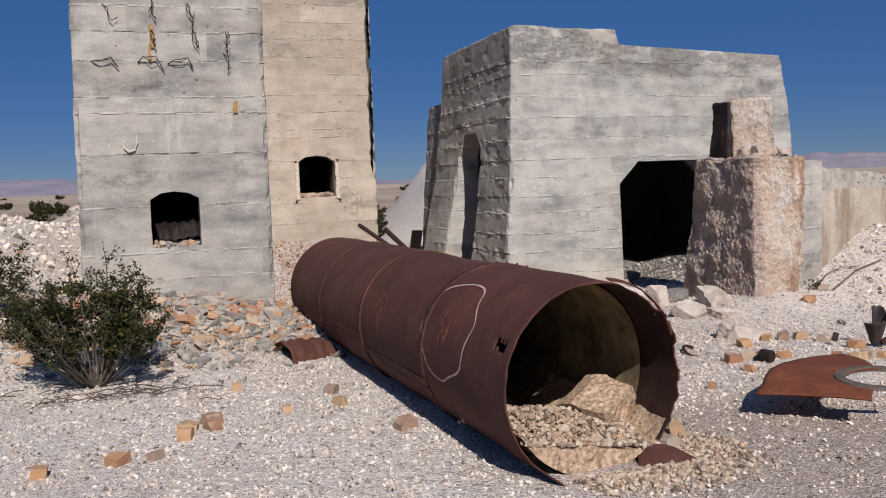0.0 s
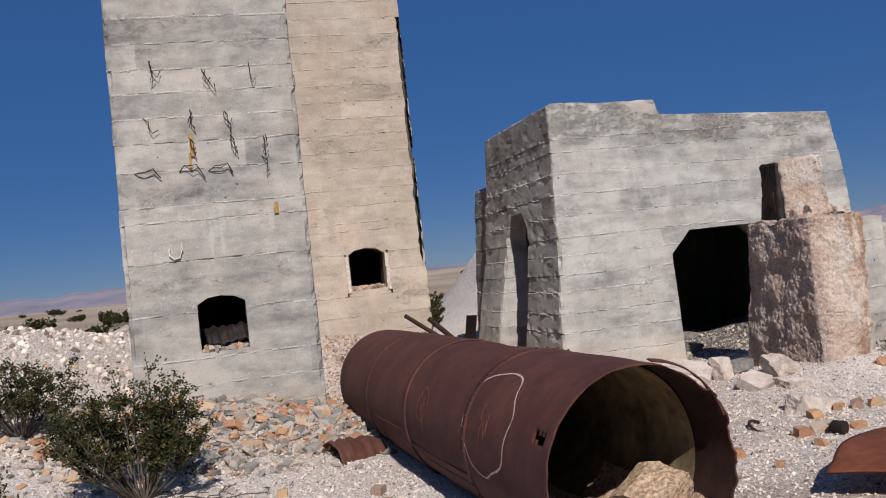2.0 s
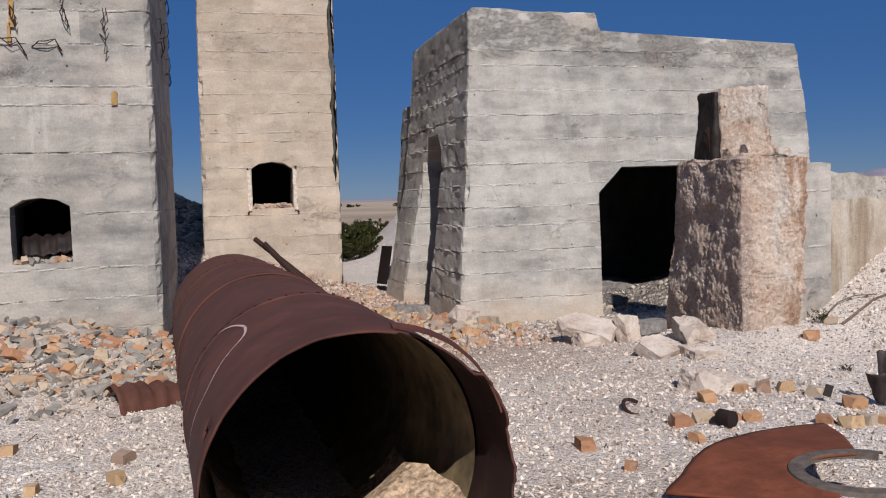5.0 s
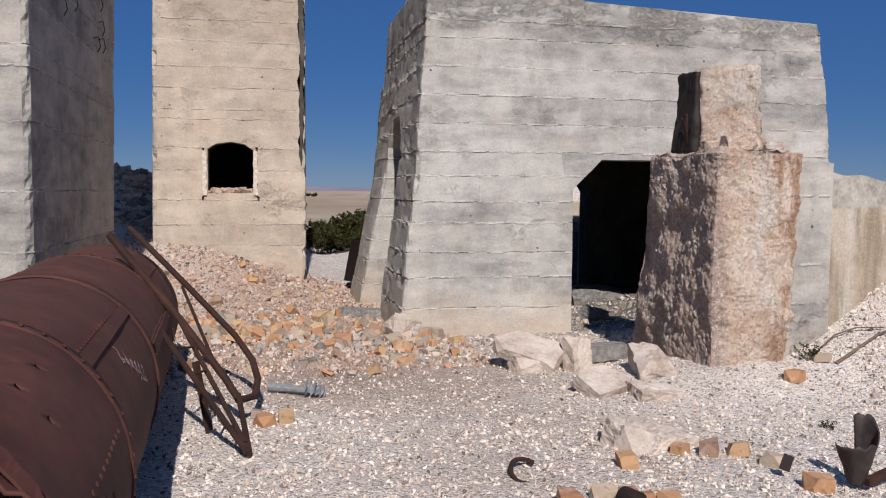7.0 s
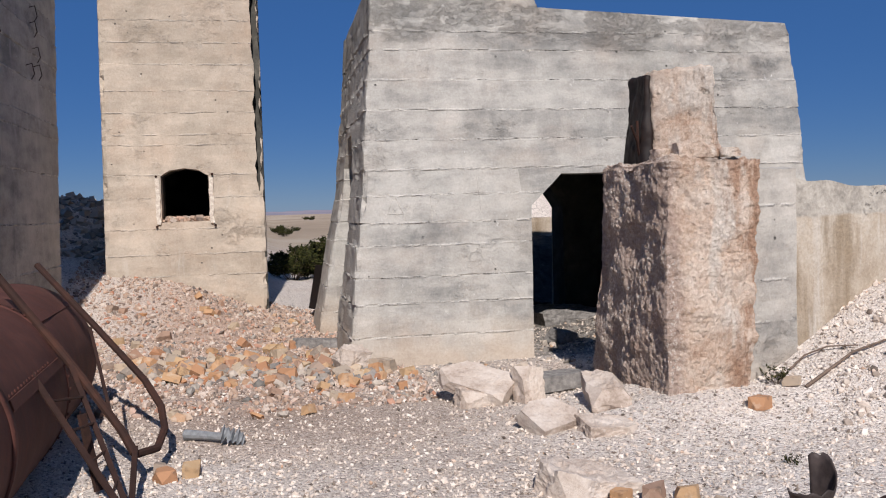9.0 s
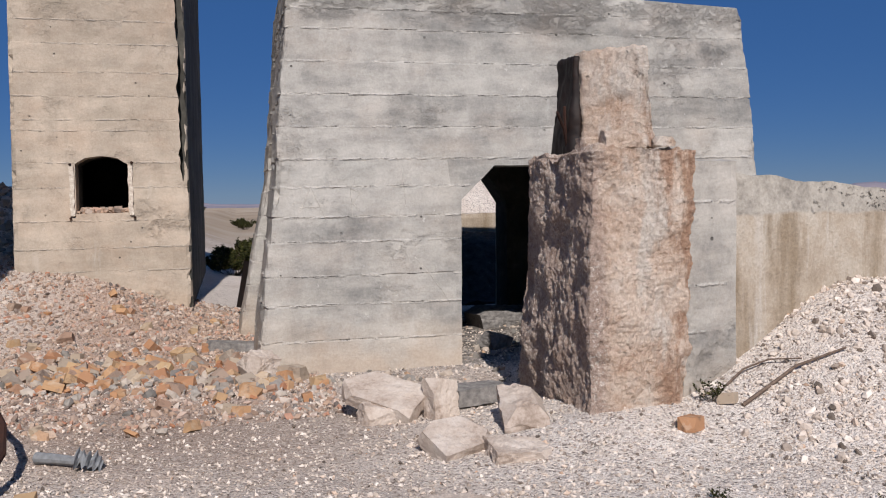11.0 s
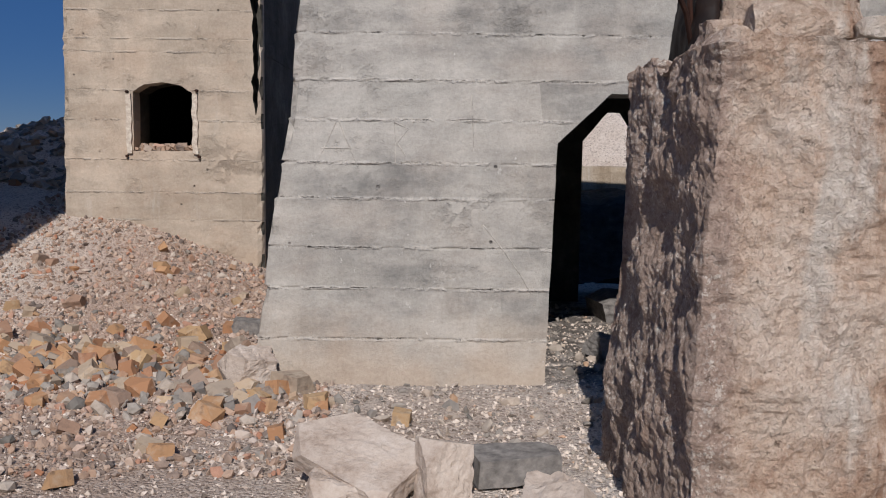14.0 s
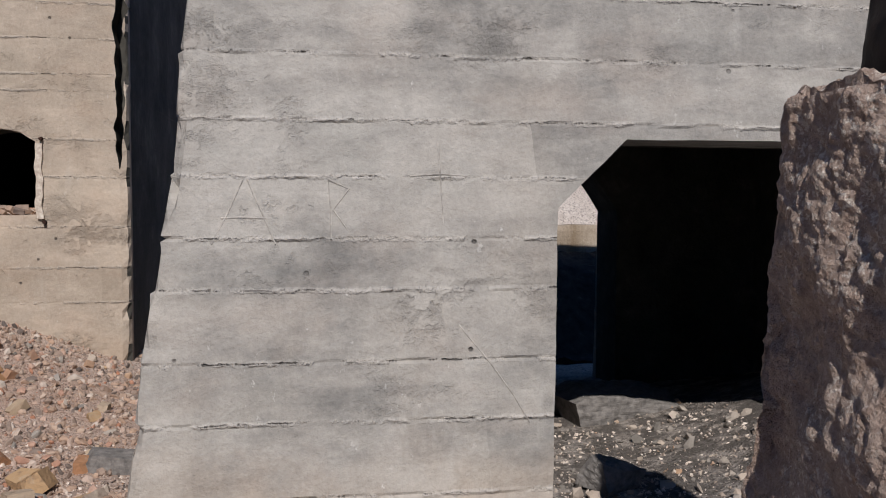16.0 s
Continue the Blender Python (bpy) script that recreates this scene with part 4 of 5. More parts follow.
for s0, s1, deg in ((1.37, 2.80, 44), (2.9, 4.26, 18), (4.34, 5.6, 47), (1.37, 2.8, 200)):
    strap = bmesh.new()
    rows = [[strap.verts.new(on_pipe(s0 + (s1 - s0) * i / 12, deg + dd, dr + skin(s0, deg))) for i in range(13)] for dd, dr in ((-3, 0), (-2.9, 0.011), (2.9, 0.011), (3, 0))]
    for r0, r1 in zip(rows, rows[1:]):
        for i in range(12):
            strap.faces.new((r0[i], r0[i + 1], r1[i + 1], r1[i]))
    part("lap_strap", strap, pipe_rust, pipe)


def chalk_line(points, r, material, label):
    """A drawn line that follows the pipe; points are (s, degrees)."""
    bm = bmesh.new()
    edge = []
    for i, (s, d) in enumerate(points):
        a, b = points[max(i - 1, 0)], points[min(i + 1, len(points) - 1)]
        ds, dd = b[0] - a[0], radians(b[1] - a[1]) * PIPE_R
        k = math.hypot(ds, dd) or 1
        w = r * (0.7 + 0.6 * abs(noise.noise(Vector((i * 0.7, s, 0)))))
        os, od = dd / k * w, -math.degrees(ds / k * w / PIPE_R)
        edge.append([bm.verts.new(on_pipe(s + q * os, d + q * od, skin(s, d) + 0.004)) for q in (-1, 1)])
    for e0, e1 in zip(edge, edge[1:]):
        bm.faces.new((e0[0], e0[1], e1[1], e1[0]))
    part("chalk_drawing", bm, material, pipe, label)


def ring(cs, cd, rs, rd, n, turn=1.0):
    return [(cs + rs * math.cos(2 * math.pi * turn * i / n) + 0.02 * math.sin(i * 0.9), cd + rd * math.sin(2 * math.pi * turn * i / n) + math.sin(i * 0.7)) for i in range(n + 1)]


chalk_line(ring(0.98, 156, 0.40, 34, 48, 0.97), 0.008, chalk, "pale chalk ring drawn on rust")
rng = random.Random(19)
for cs, cd, n in ((1.0, 155, 9), (2.36, 160, 8)):
    for k in range(n):
        s0, d0 = cs + rng.uniform(-0.09, 0.09), cd + rng.uniform(-10, 10)
        ds, dd = rng.uniform(-0.05, 0.05), rng.uniform(5, 13)
        chalk_line([(s0 + ds * i / 6 + rng.uniform(-0.008, 0.008), d0 + dd * i / 6) for i in range(7)], rng.uniform(0.004, 0.012), red_chalk, "reddish scratched mark")
chalk_line(ring(2.36, 162, 0.12, 13, 22), 0.007, red_chalk, "reddish scratched mark")
for k in range(6):
    chalk_line([(1.95 + 0.07 * k + 0.03 * math.sin(i * 1.7 + k), 36 - 3.2 * k + 2.6 * math.cos(i * 0.9 + k) - 0.8 * i) for i in range(9)], 0.006, chalk, "pale chalk scribble")
peel = bmesh.new()
rows = []
for i in range(26):
    deg = 22 + 2.2 * i
    w = 0.05 + 0.035 * noise.noise(Vector((i * 0.3, 0, 0)))
    out = 0.012 + 0.02 * math.sin(i / 25 * math.pi)
    rows.append([peel.verts.new(on_pipe(0.06, deg, out)), peel.verts.new(on_pipe(0.06 + w, deg, out + 0.012))])
for a, b in zip(rows, rows[1:]):
    peel.faces.new((a[0], a[1], b[1], b[0]))
thick(peel, 0.008)
part("peeled_strip", peel, pipe_rust, pipe, "torn strip peeled off the rim")
flap = bmesh.new()
rows = []
for i in range(9):
    t = i / 8
    c = Vector((2.55 + 0.30 * t, 4.40 - 0.10 * t + 0.03 * math.sin(t * 5), -0.17 + 0.03 * math.sin(t * 4)))
    rows.append([flap.verts.new(c + Vector((-0.03, -0.055, 0.0))), flap.verts.new(c + Vector((0.03, 0.05, 0.05 + 0.03 * math.sin(t * 3))))])
for a, b in zip(rows, rows[1:]):
    flap.faces.new((a[0], a[1], b[1], b[0]))
thick(flap, 0.01)
part("torn_flap", flap, pipe_rust, pipe, "torn lower lip bent to the ground")


def dirt_in_pipe():
    def at(u, v, w):
        s = 0.03 + 1.4 * v
        half = 0.46
        x = (u - 0.5) * 2 * half
        top = 0.02 + 0.10 * step01(0.0, 0.5, s) - 0.30 * step01(0.5, 1.3, s) - 0.14 * x
        floor_z = -math.sqrt(max(0.0, 0.53 ** 2 - x * x))
        p = PIPE_A + AX * s + RT * x + UP * (floor_z + max(0.0, -0.40 + top - floor_z) * w)
        if w == 1:
            p.z += 0.03 * noise.noise(p * 5) + 0.012 * noise.noise(p * 17)
        return p
    return lattice_box(at, 24, 60, 2)


tagged(part("dirt_mound", dirt_in_pipe(), dirt), "tan dirt heaped inside the pipe mouth", "dirt heap")
clod = part("mud_brick", rock((0.34, 0.34, 0.22), 12, 0.22, 4, 4), dirt)
clod.matrix_world = pose(2.56, 4.92, 0.08, 14, -24, 20)
rng = random.Random(77)
p, s = [], []
for i in range(2600):
    a, x = 1.0 * rng.random() ** 1.3, rng.uniform(-0.45, 0.45)
    q = PIPE_A + AX * (0.03 + a) + RT * x + UP * (-0.385 + 0.02 + 0.10 * step01(0.0, 0.5, a + 0.03) - 0.30 * step01(0.5, 1.3, a + 0.03) - 0.14 * x)
    w = 0.008 + 0.035 * rng.random() ** 3
    p.append((q.x, q.y, q.z + 0.25 * w)), s.append((w * 1.3, w, w * 0.8))
DIRT_BITS = (np.array(p), np.array(s))
tagged(clod, "large tan clod lying on dirt in the pipe mouth", "rock")

# ---- rusty frame leaning on the pipe ----
rack = new("bent_rack", None)
tagged(rack, "rusty bent tubular steel frame leaning on the pipe", "metal frame")
part("rail", tube(bmesh.new(), [(2.24, 8.86, 1.04), (2.72, 8.55, 0.50), (3.02, 8.32, 0.14), (3.10, 8.22, 0.03)], 0.026, 8), dark_rust, rack)
part("bent_rail", tube(bmesh.new(), [(2.22, 9.95, 1.04), (2.70, 9.45, 0.62), (3.06, 9.05, 0.30), (3.18, 8.85, 0.16), (3.22, 8.65, 0.06), (3.20, 8.42, 0.0), (3.10, 8.22, 0.02)], 0.024, 8), dark_rust, rack)
part("strut", bar(bmesh.new(), (2.60, 8.0, 0.60), (3.17, 7.46, -0.10), 0.035, 0.012), dark_rust, rack)
part("strut", bar(bmesh.new(), (3.10, 8.25, 0.05), (3.18, 7.46, -0.10), 0.03, 0.03), dark_rust, rack)
part("strut", bar(bmesh.new(), (2.72, 8.52, 0.50), (3.15, 7.55, -0.06), 0.028, 0.012), dark_rust, rack)
part("strut", bar(bmesh.new(), (2.85, 8.1, 0.30), (2.93, 8.05, -0.12), 0.05, 0.02), dark_rust, rack)
part("strut", bar(bmesh.new(), (2.66, 9.45, 0.62), (2.95, 8.4, 0.22), 0.02, 0.012), dark_rust, rack)
for t in (0.25, 0.45, 0.65, 0.85):
    a = Vector((2.60, 8.0, 0.60)).lerp(Vector((3.17, 7.46, -0.10)), t)
    b = Vector((2.72, 8.52, 0.50)).lerp(Vector((3.15, 7.55, -0.06)), t)
    part("rung", tube(bmesh.new(), [a, b], 0.008, 5), dark_rust, rack)
rag = bmesh.new()
ring = [rag.verts.new((2.66 + 0.02 * math.sin(i * 2.0), 8.12 + 0.055 * math.cos(i * 0.7), 0.38 + 0.05 * math.sin(i * 0.7) + 0.015 * math.cos(i * 2.2))) for i in range(9)]
rag.faces.new(ring)
thick(rag, 0.006)
tagged(part("paper_scrap", rag, plaster), "pale torn scrap caught between frame and pipe", "scrap")

# ---- scrap iron ----
def dished_plate():
    """A sector of a dished boiler head with a manhole."""
    bm = bmesh.new()
    n, m = 60, 16
    rows = []
    for j in range(m + 1):
        row = []
        for i in range(n + 1):
            a = radians(62 + 158 * i / n)
            ca, sa = math.cos(a), math.sin(a)
            inner = 0.27
            deg = math.degrees(a)
            if deg < 167:
                q = (deg - 62) / 105
                lo, hi = 1.09, 0.90
                chord = lo * hi * math.sin(radians(105)) / (lo * math.sin(radians(deg - 62)) + hi * math.sin(radians(167 - deg)))
                outer = chord + 0.16 * math.sin(math.pi * q)
            else:
                outer = min(0.90, 0.50 / max(0.02, math.sin(a - radians(133))))
            outer = max(inner + 0.1, outer + 0.012 * noise.noise(Vector((i * 0.3, 0, 0))))
            r = inner + (outer - inner) * j / m
            z = 0.20 - 0.13 * (r / 1.14) ** 2
            row.append(bm.verts.new((r * ca, r * sa * (0.78 + 0.17 * j / m), z + 0.006 * noise.noise(Vector((r * ca * 4, r * sa * 4, 0))))))
        rows.append(row)
    for r0, r1 in zip(rows, rows[1:]):
        for i in range(n):
            bm.faces.new((r0[i], r1[i], r1[i + 1], r0[i + 1]))
    return bm


plate = smooth(part("dished_plate", dished_plate(), red_rust))
mod = plate.modifiers.new("plate", "SOLIDIFY")
mod.thickness, mod.offset = 0.014, -1
plate.matrix_world = pose(4.58, 4.70, -0.10, 4, 0, 0)
tagged(plate, "curved red-rusted steel plate with an oval manhole on gravel", "scrap plate")
rim = bmesh.new()
rows = []
for r, z in ((0.262, 0.19), (0.266, 0.222), (0.33, 0.219), (0.34, 0.20)):
    rows.append([rim.verts.new((r * math.cos(radians(40 + 4 * i)), r * 0.80 * math.sin(radians(40 + 4 * i)), z - 0.02)) for i in range(56)])
for r0, r1 in zip(rows, rows[1:]):
    for i in range(55):
        rim.faces.new((r0[i], r1[i], r1[i + 1], r0[i + 1]))
part("manhole_rim", rim, rim_metal, plate, "worn grey manhole rim")

def curled_sheet():
    """A torn cone of sheet iron, narrow at the foot, its rim low in front and drawn up to a point behind."""
    bm = bmesh.new()
    rows = []
    for j in range(15):
        w = j / 14
        row = []
        for i in range(29):
            a = radians(140 + 270 * i / 28)
            r = 0.035 + 0.115 * w ** 0.75
            z = (0.30 + 0.15 * max(0.0, math.cos(a - radians(20))) + 0.03 * noise.noise(Vector((i * 0.5, 7, 0)))) * w
            p = Vector((r * math.cos(a) + 0.03 * w, 0.85 * r * math.sin(a), z))
            row.append(bm.verts.new(p + Vector((math.cos(a), math.sin(a), 0)) * 0.022 * noise.noise(Vector((i * 0.33, w * 2.5, 3)))))
        rows.append(row)
    for r0, r1 in zip(rows, rows[1:]):
        for i in range(28):
            bm.faces.new((r0[i], r0[i + 1], r1[i + 1], r1[i]))
    return bm


curl = smooth(part("curled_sheet", curled_sheet(), burnt_iron))
mod = curl.modifiers.new("plate", "SOLIDIFY")
mod.thickness = 0.007
curl.matrix_world = pose(6.20, 6.44, -0.12, 0, -8, 15) @ Matrix.Scale(0.75, 4)
tagged(curl, "blackened curled sheet of scrap iron standing on gravel", "scrap iron")
foot = part("flat_bar", bar(bmesh.new(), (0.02, -0.06, 0.03), (0.62, -0.03, 0.03), 0.05, 0.05), dark_rust, curl)
spike = part("sheet_offcut", bar(bmesh.new(), (0, 0, 0), (0.10, 0.02, 0.10), 0.09, 0.006), black_iron)
spike.matrix_world = pose(5.93, 6.66, -0.10, 20, -20, 30) @ Matrix.Scale(0.6, 4)
tagged(spike, "small black triangular offcut of sheet iron", "scrap iron")


def crumpled(w, h, seed, arch):
    bm = bmesh.new()
    rows = [[bm.verts.new((w * (i / 16 - 0.5), h * (j / 10 - 0.5) + 0.03 * noise.noise(Vector((i * 0.4, j * 0.4, seed))), arch * math.sin(math.pi * j / 10) + 0.018 * math.sin(i * 1.9) + 0.04 * noise.noise(Vector((i * 0.25, j * 0.3, seed + 3))))) for i in range(17)] for j in range(11)]
    for r0, r1 in zip(rows, rows[1:]):
        for i in range(16):
            bm.faces.new((r0[i], r0[i + 1], r1[i + 1], r1[i]))
    return bm


tin = smooth(part("crumpled_sheet", crumpled(0.52, 0.40, 4, 0.12), sheet_rust))
mod = tin.modifiers.new("plate", "SOLIDIFY")
mod.thickness = 0.004
tin.matrix_world = pose(1.30, 8.32, -0.07, 18, 4, 25)
tagged(tin, "crumpled rusty corrugated sheet on rubble beside the pipe", "scrap sheet")
for x, y, yaw, s in ((4.63, 6.97, 60, 0.13),):
    strip = part("bent_strip", tube(bmesh.new(), [(s * math.cos(a * 0.35), s * 0.7 * math.sin(a * 0.35), 0.02 + 0.03 * math.sin(a * 0.5)) for a in range(11)], 0.014, 6), dark_rust)
    strip.matrix_world = pose(x, y, height(x, y), 0, 0, yaw)
    tagged(strip, "thin bent strip of rusty iron on gravel", "scrap iron")

# ---- planks, slabs, sticks ----
stick = part("metal_tube", tube(bmesh.new(), [(0, 0, 0.0), (0.12, 0.0, 0.002), (0.30, -0.01, 0.0)], 0.036, 10, 0.75), lead_sheet)
stick.matrix_world = pose(3.30, 9.08, -0.09, 0, 0, -28)
tagged(stick, "crushed grey metal tube lying on gravel", "metal tube")
part("torn_end", crumpled(0.16, 0.12, 9, 0.05), lead_sheet, stick, "crumpled torn end").matrix_basis = pose(0.36, -0.02, 0.0, 10, 20, 30)


def slab(name, size, at, seed, label, material, rough=0.16, cat="concrete slab"):
    ob = part(name, rock(size, seed, rough, 4, 5), material)
    ob.matrix_world = at
    return tagged(ob, label, cat)


slab("broken_slab", (0.58, 0.34, 0.10), pose(5.43, 9.62, 0.03, 20, 13, -36), 31, "broken pale concrete slab tilted on rubble", rubble_tan, 0.14)
slab("broken_slab", (0.22, 0.20, 0.16), pose(5.36, 9.48, -0.08, 8, 6, 10), 32, "small pale rubble block propping a slab", rubble_tan, 0.25)
slab("broken_slab", (0.20, 0.14, 0.34), pose(5.80, 9.46, 0.0, -18, 8, 20), 33, "upright pale chunk of broken concrete", rubble_tan, 0.2)
slab("broken_slab", (0.37, 0.30, 0.11), pose(5.70, 8.62, -0.05, 24, -7, 22), 35, "wedge-shaped pale concrete lump on gravel", rubble_tan, 0.16)
slab("boulder", (0.27, 0.44, 0.27), pose(6.21, 8.90, -0.01, 12, -6, -12), 37, "tan striped boulder half sunk in gravel", rubble_tan, 0.25, "boulder")
slab("boulder", (0.46, 0.36, 0.24), pose(5.48, 7.42, -0.16, 5, 12, 15), 39, "low pale boulder sunk in the gravel", rubble_tan, 0.3, "boulder")
slab("boulder", (0.36, 0.28, 0.16), pose(6.02, 8.40, -0.12, 5, 4, 0), 41, "low pale rubble lump in the gravel", rubble_tan, 0.3, "boulder")
slab("flat_stone", (0.38, 0.20, 0.12), pose(6.10, 9.66, -0.01, 3, -4, 6), 43, "flat grey slab of stone before the doorway", old_wood, 0.08, "stone slab")
slab("flat_stone", (0.60, 0.2, 0.12), pose(4.40, 13.0, height(4.40, 13.0) + 0.03, 0, 4, -14), 47, "grey flat slab beside the hall's side door", old_wood, 0.08, "stone slab")
slab("boulder", (0.30, 0.22, 0.22), pose(4.62, 11.30, -0.02, 10, 10, 30), 45, "pale grey stone at the hall's corner", rubble_tan, 0.3, "stone")
slab("boulder", (0.26, 0.22, 0.16), pose(7.02, 12.3, -0.08, 10, 10, 30), 49, "grey stone lying inside the doorway", old_wood, 0.3, "stone")
slab("flat_stone", (0.9, 0.5, 0.24), pose(7.6, 13.9, -0.06, 4, 4, 10), 51, "grey broken slab on the hall floor", old_wood, 0.2, "concrete slab")
for pts, r in (([(7.46, 8.60, 0), (7.60, 8.63, 0.03), (7.76, 8.60, 0.03), (7.93, 8.50, 0.01)], 0.008), ([(7.44, 8.38, 0), (7.66, 8.42, 0.02), (7.85, 8.45, 0.03), (8.18, 8.41, 0.02)], 0.013)):
    tw = part("dead_stick", tube(bmesh.new(), [(x, y, height(x, y) + z + 0.015) for x, y, z in pts], r, 6, 0.6), twig_mat)
    tagged(tw, "thin dry grey stick lying on the gravel", "stick", "dry sticks")

# ---- loose firebricks ----
def brick_mesh(seed):
    rng = random.Random(seed)
    bm = rock((0.165, 0.12, 0.105), seed, 0.10, 1, 1)
    d = Vector((rng.uniform(0.4, 1), rng.uniform(-0.6, 0.6), rng.uniform(0.3, 1))).normalized()
    bmesh.ops.bisect_plane(bm, geom=bm.verts[:] + bm.edges[:] + bm.faces[:], plane_co=d * 0.062, plane_no=d, clear_outer=True)
    bmesh.ops.holes_fill(bm, edges=[e for e in bm.edges if e.is_boundary])
    me = bpy.data.meshes.new("firebrick")
    bm.to_mesh(me)
    bm.free()
    me.materials.append(firebrick)
    return me


BRICKS = [brick_mesh(i) for i in range(12)]
SPOTS = ("1.26,6.51 3.90,6.18 3.99,5.77 4.69,6.47 4.88,6.52 4.99,6.48 5.06,6.44 5.15,6.38 4.60,6.12 5.20,7.00 6.01,6.89 5.99,6.45 5.52,6.14 5.60,6.01 5.72,6.03 5.86,6.01 "
         "5.62,7.22 5.78,7.18 5.93,7.12 5.09,10.89 4.46,10.09 3.26,8.19 3.40,8.30 3.22,8.42 4.19,14.8 7.39,8.47 7.05,8.30 5.13,10.86 4.96,10.39 -0.72,5.58 -0.29,5.66 -0.07,5.69 0.30,6.18 "
         "0.30,6.30 0.12,6.04 0.14,6.2 0.56,7.28 1.26,6.9 1.53,5.68 0.84,6.41 2.00,4.66 3.14,5.00 2.85,4.58 3.05,4.80 4.91,11.24 5.16,10.94 5.59,10.64 3.53,10.87 4.52,11.17 4.29,11.1 4.52,10.82 "
         "4.39,10.14 3.97,14.26 0.78,16.6 1.99,14.48 2.12,14.42 2.68,12.71 4.31,12.31 2.9,12.9 2.2,13.4 2.05,13.1 1.9,13.3 2.3,12.2 2.45,12.1")
rng = random.Random(21)
for k, pair in enumerate(SPOTS.split()):
    x, y = (float(v) for v in pair.split(","))
    ob = new("firebrick", rng.choice(BRICKS))
    big = 1.35 if k == 44 else rng.uniform(0.5, 0.86)
    ob.matrix_world = pose(x, y, height(x, y) + 0.038 * big, rng.uniform(-12, 12), rng.uniform(-12, 12), rng.uniform(0, 360)) @ Matrix.Scale(big, 4)
    tagged(ob, "chipped orange-tan firebrick lying loose on the gravel", "brick", "loose firebricks")
cup = part("iron_cup", tube(bmesh.new(), [(0, 0, 0), (0, 0.1, 0.0)], 0.055, 14), black_iron)
cup.matrix_world = pose(4.96, 6.30, -0.09, 0, 0, 20)
tagged(cup, "short black iron pipe stub among the bricks", "pipe stub")

scatter("dirt_crumbs", *DIRT_BITS, dirt_bits, "tan crumbs and chips on the dirt in the pipe", ICO, ICO_F, 0.8, 0.35, 71, "gravel")
p, s = sow(4200, (2.1, 3.3, 3.9, 4.75), lambda x, y: math.exp(-((x - 2.6) / 0.4) ** 2 - ((y - 4.45) / 0.3) ** 2), 72, 0.2, 0.008, 0.045, 0.7, 3)
scatter("dirt_crumbs", p, s, dirt_bits, "tan crumbs spilling from the pipe mouth", ICO, ICO_F, 0.8, 0.35, 72, "gravel")

# ---- rubble heaps and grit ----
def heap_density(x, y):
    return min(1, 2.2 * math.exp(-(((x - 0.3) / 1.55) ** 2 + ((y - 9.55) / 1.15) ** 2) ** 2))


def slope_density(x, y):
    band = math.exp(-((y - 11.55 - 0.25 * (4 - x)) / 0.6) ** 2) * step01(2.3, 3.2, x) * step01(5.1, 4.7, x)
    return min(1, band + 0.03 * step01(2.2, 2.8, x) * step01(5.0, 4.4, x) * step01(9, 10, y))


p, s = sow(1500, (-2.6, 2.0, 7.3, 10.64), heap_density, 11, 0.2, 0.04, 0.15, 0.42, 2.0)
scatter("rubble_heap", p, s, heap_stone, "flat grey and tan stone flakes in the heap", ICO, ICO_F, 0.45, 0.33, 11)
p, s = sow(700, (-2.6, 2.0, 7.3, 10.64), heap_density, 1, 0.2, 0.05, 0.15, 0.4, 1.7)
scatter("rubble_heap", p, s, heap_stone, "heap of grey and orange broken stone at the tower's foot", BOX, BOX_F, 0.4, 0.25, 1)
p, s = sow(9000, (-2.6, 2.0, 7.3, 10.64), heap_density, 13, 0.2, 0.012, 0.05, 0.6, 2.5)
scatter("coarse_grit", p, s, grey_rubble, "grey crumbs and chips among the heaped stones", ICO, ICO_F, 1.0, 0.35, 13, "gravel")
p, s = sow(420, (-4.2, -0.6, 7.6, 10.2), lambda x, y: step01(-0.6, -1.6, x), 2, 0.25, 0.05, 0.15, 0.45, 1.8)
scatter("rubble_heap", p, s, heap_stone, "scattered grey broken stone beside the bush", ICO, ICO_F, 0.3, 0.25, 2)
p, s = sow(330, (2.2, 5.2, 9.3, 15.6), slope_density, 3, 0.2, 0.03, 0.10, 0.75, 1.7)
scatter("brick_rubble", p, s, brick_bits, "orange and grey broken brick strewn over the slope", BOX, BOX_F, 0.6, 0.22, 3)
p, s = sow(500, (2.2, 5.2, 9.3, 15.6), slope_density, 33, 0.2, 0.03, 0.12, 0.7, 1.7)
scatter("brick_rubble", p, s, grey_rubble, "broken grey stone strewn over the slope", ICO, ICO_F, 0.8, 0.33, 33)


def heap_bricks(n, area, density, seed, lo, hi, label, group):
    """Single broken bricks lying in and on the rubble."""
    rng = random.Random(seed)
    made = 0
    while made < n:
        x, y = rng.uniform(area[0], area[1]), rng.uniform(area[2], area[3])
        if rng.random() > density(x, y) or blocked(x, y):
            continue
        k = rng.uniform(lo, hi)
        ob = new("firebrick", rng.choice(BRICKS))
        ob.matrix_world = pose(x, y, height(x, y) + 0.045 * k, rng.uniform(-38, 38), rng.uniform(-38, 38), rng.uniform(0, 360)) @ Matrix.Diagonal((k, k * rng.uniform(0.8, 1.1), k * rng.uniform(0.7, 1.05), 1))
        tagged(ob, label, "brick", group)
        made += 1


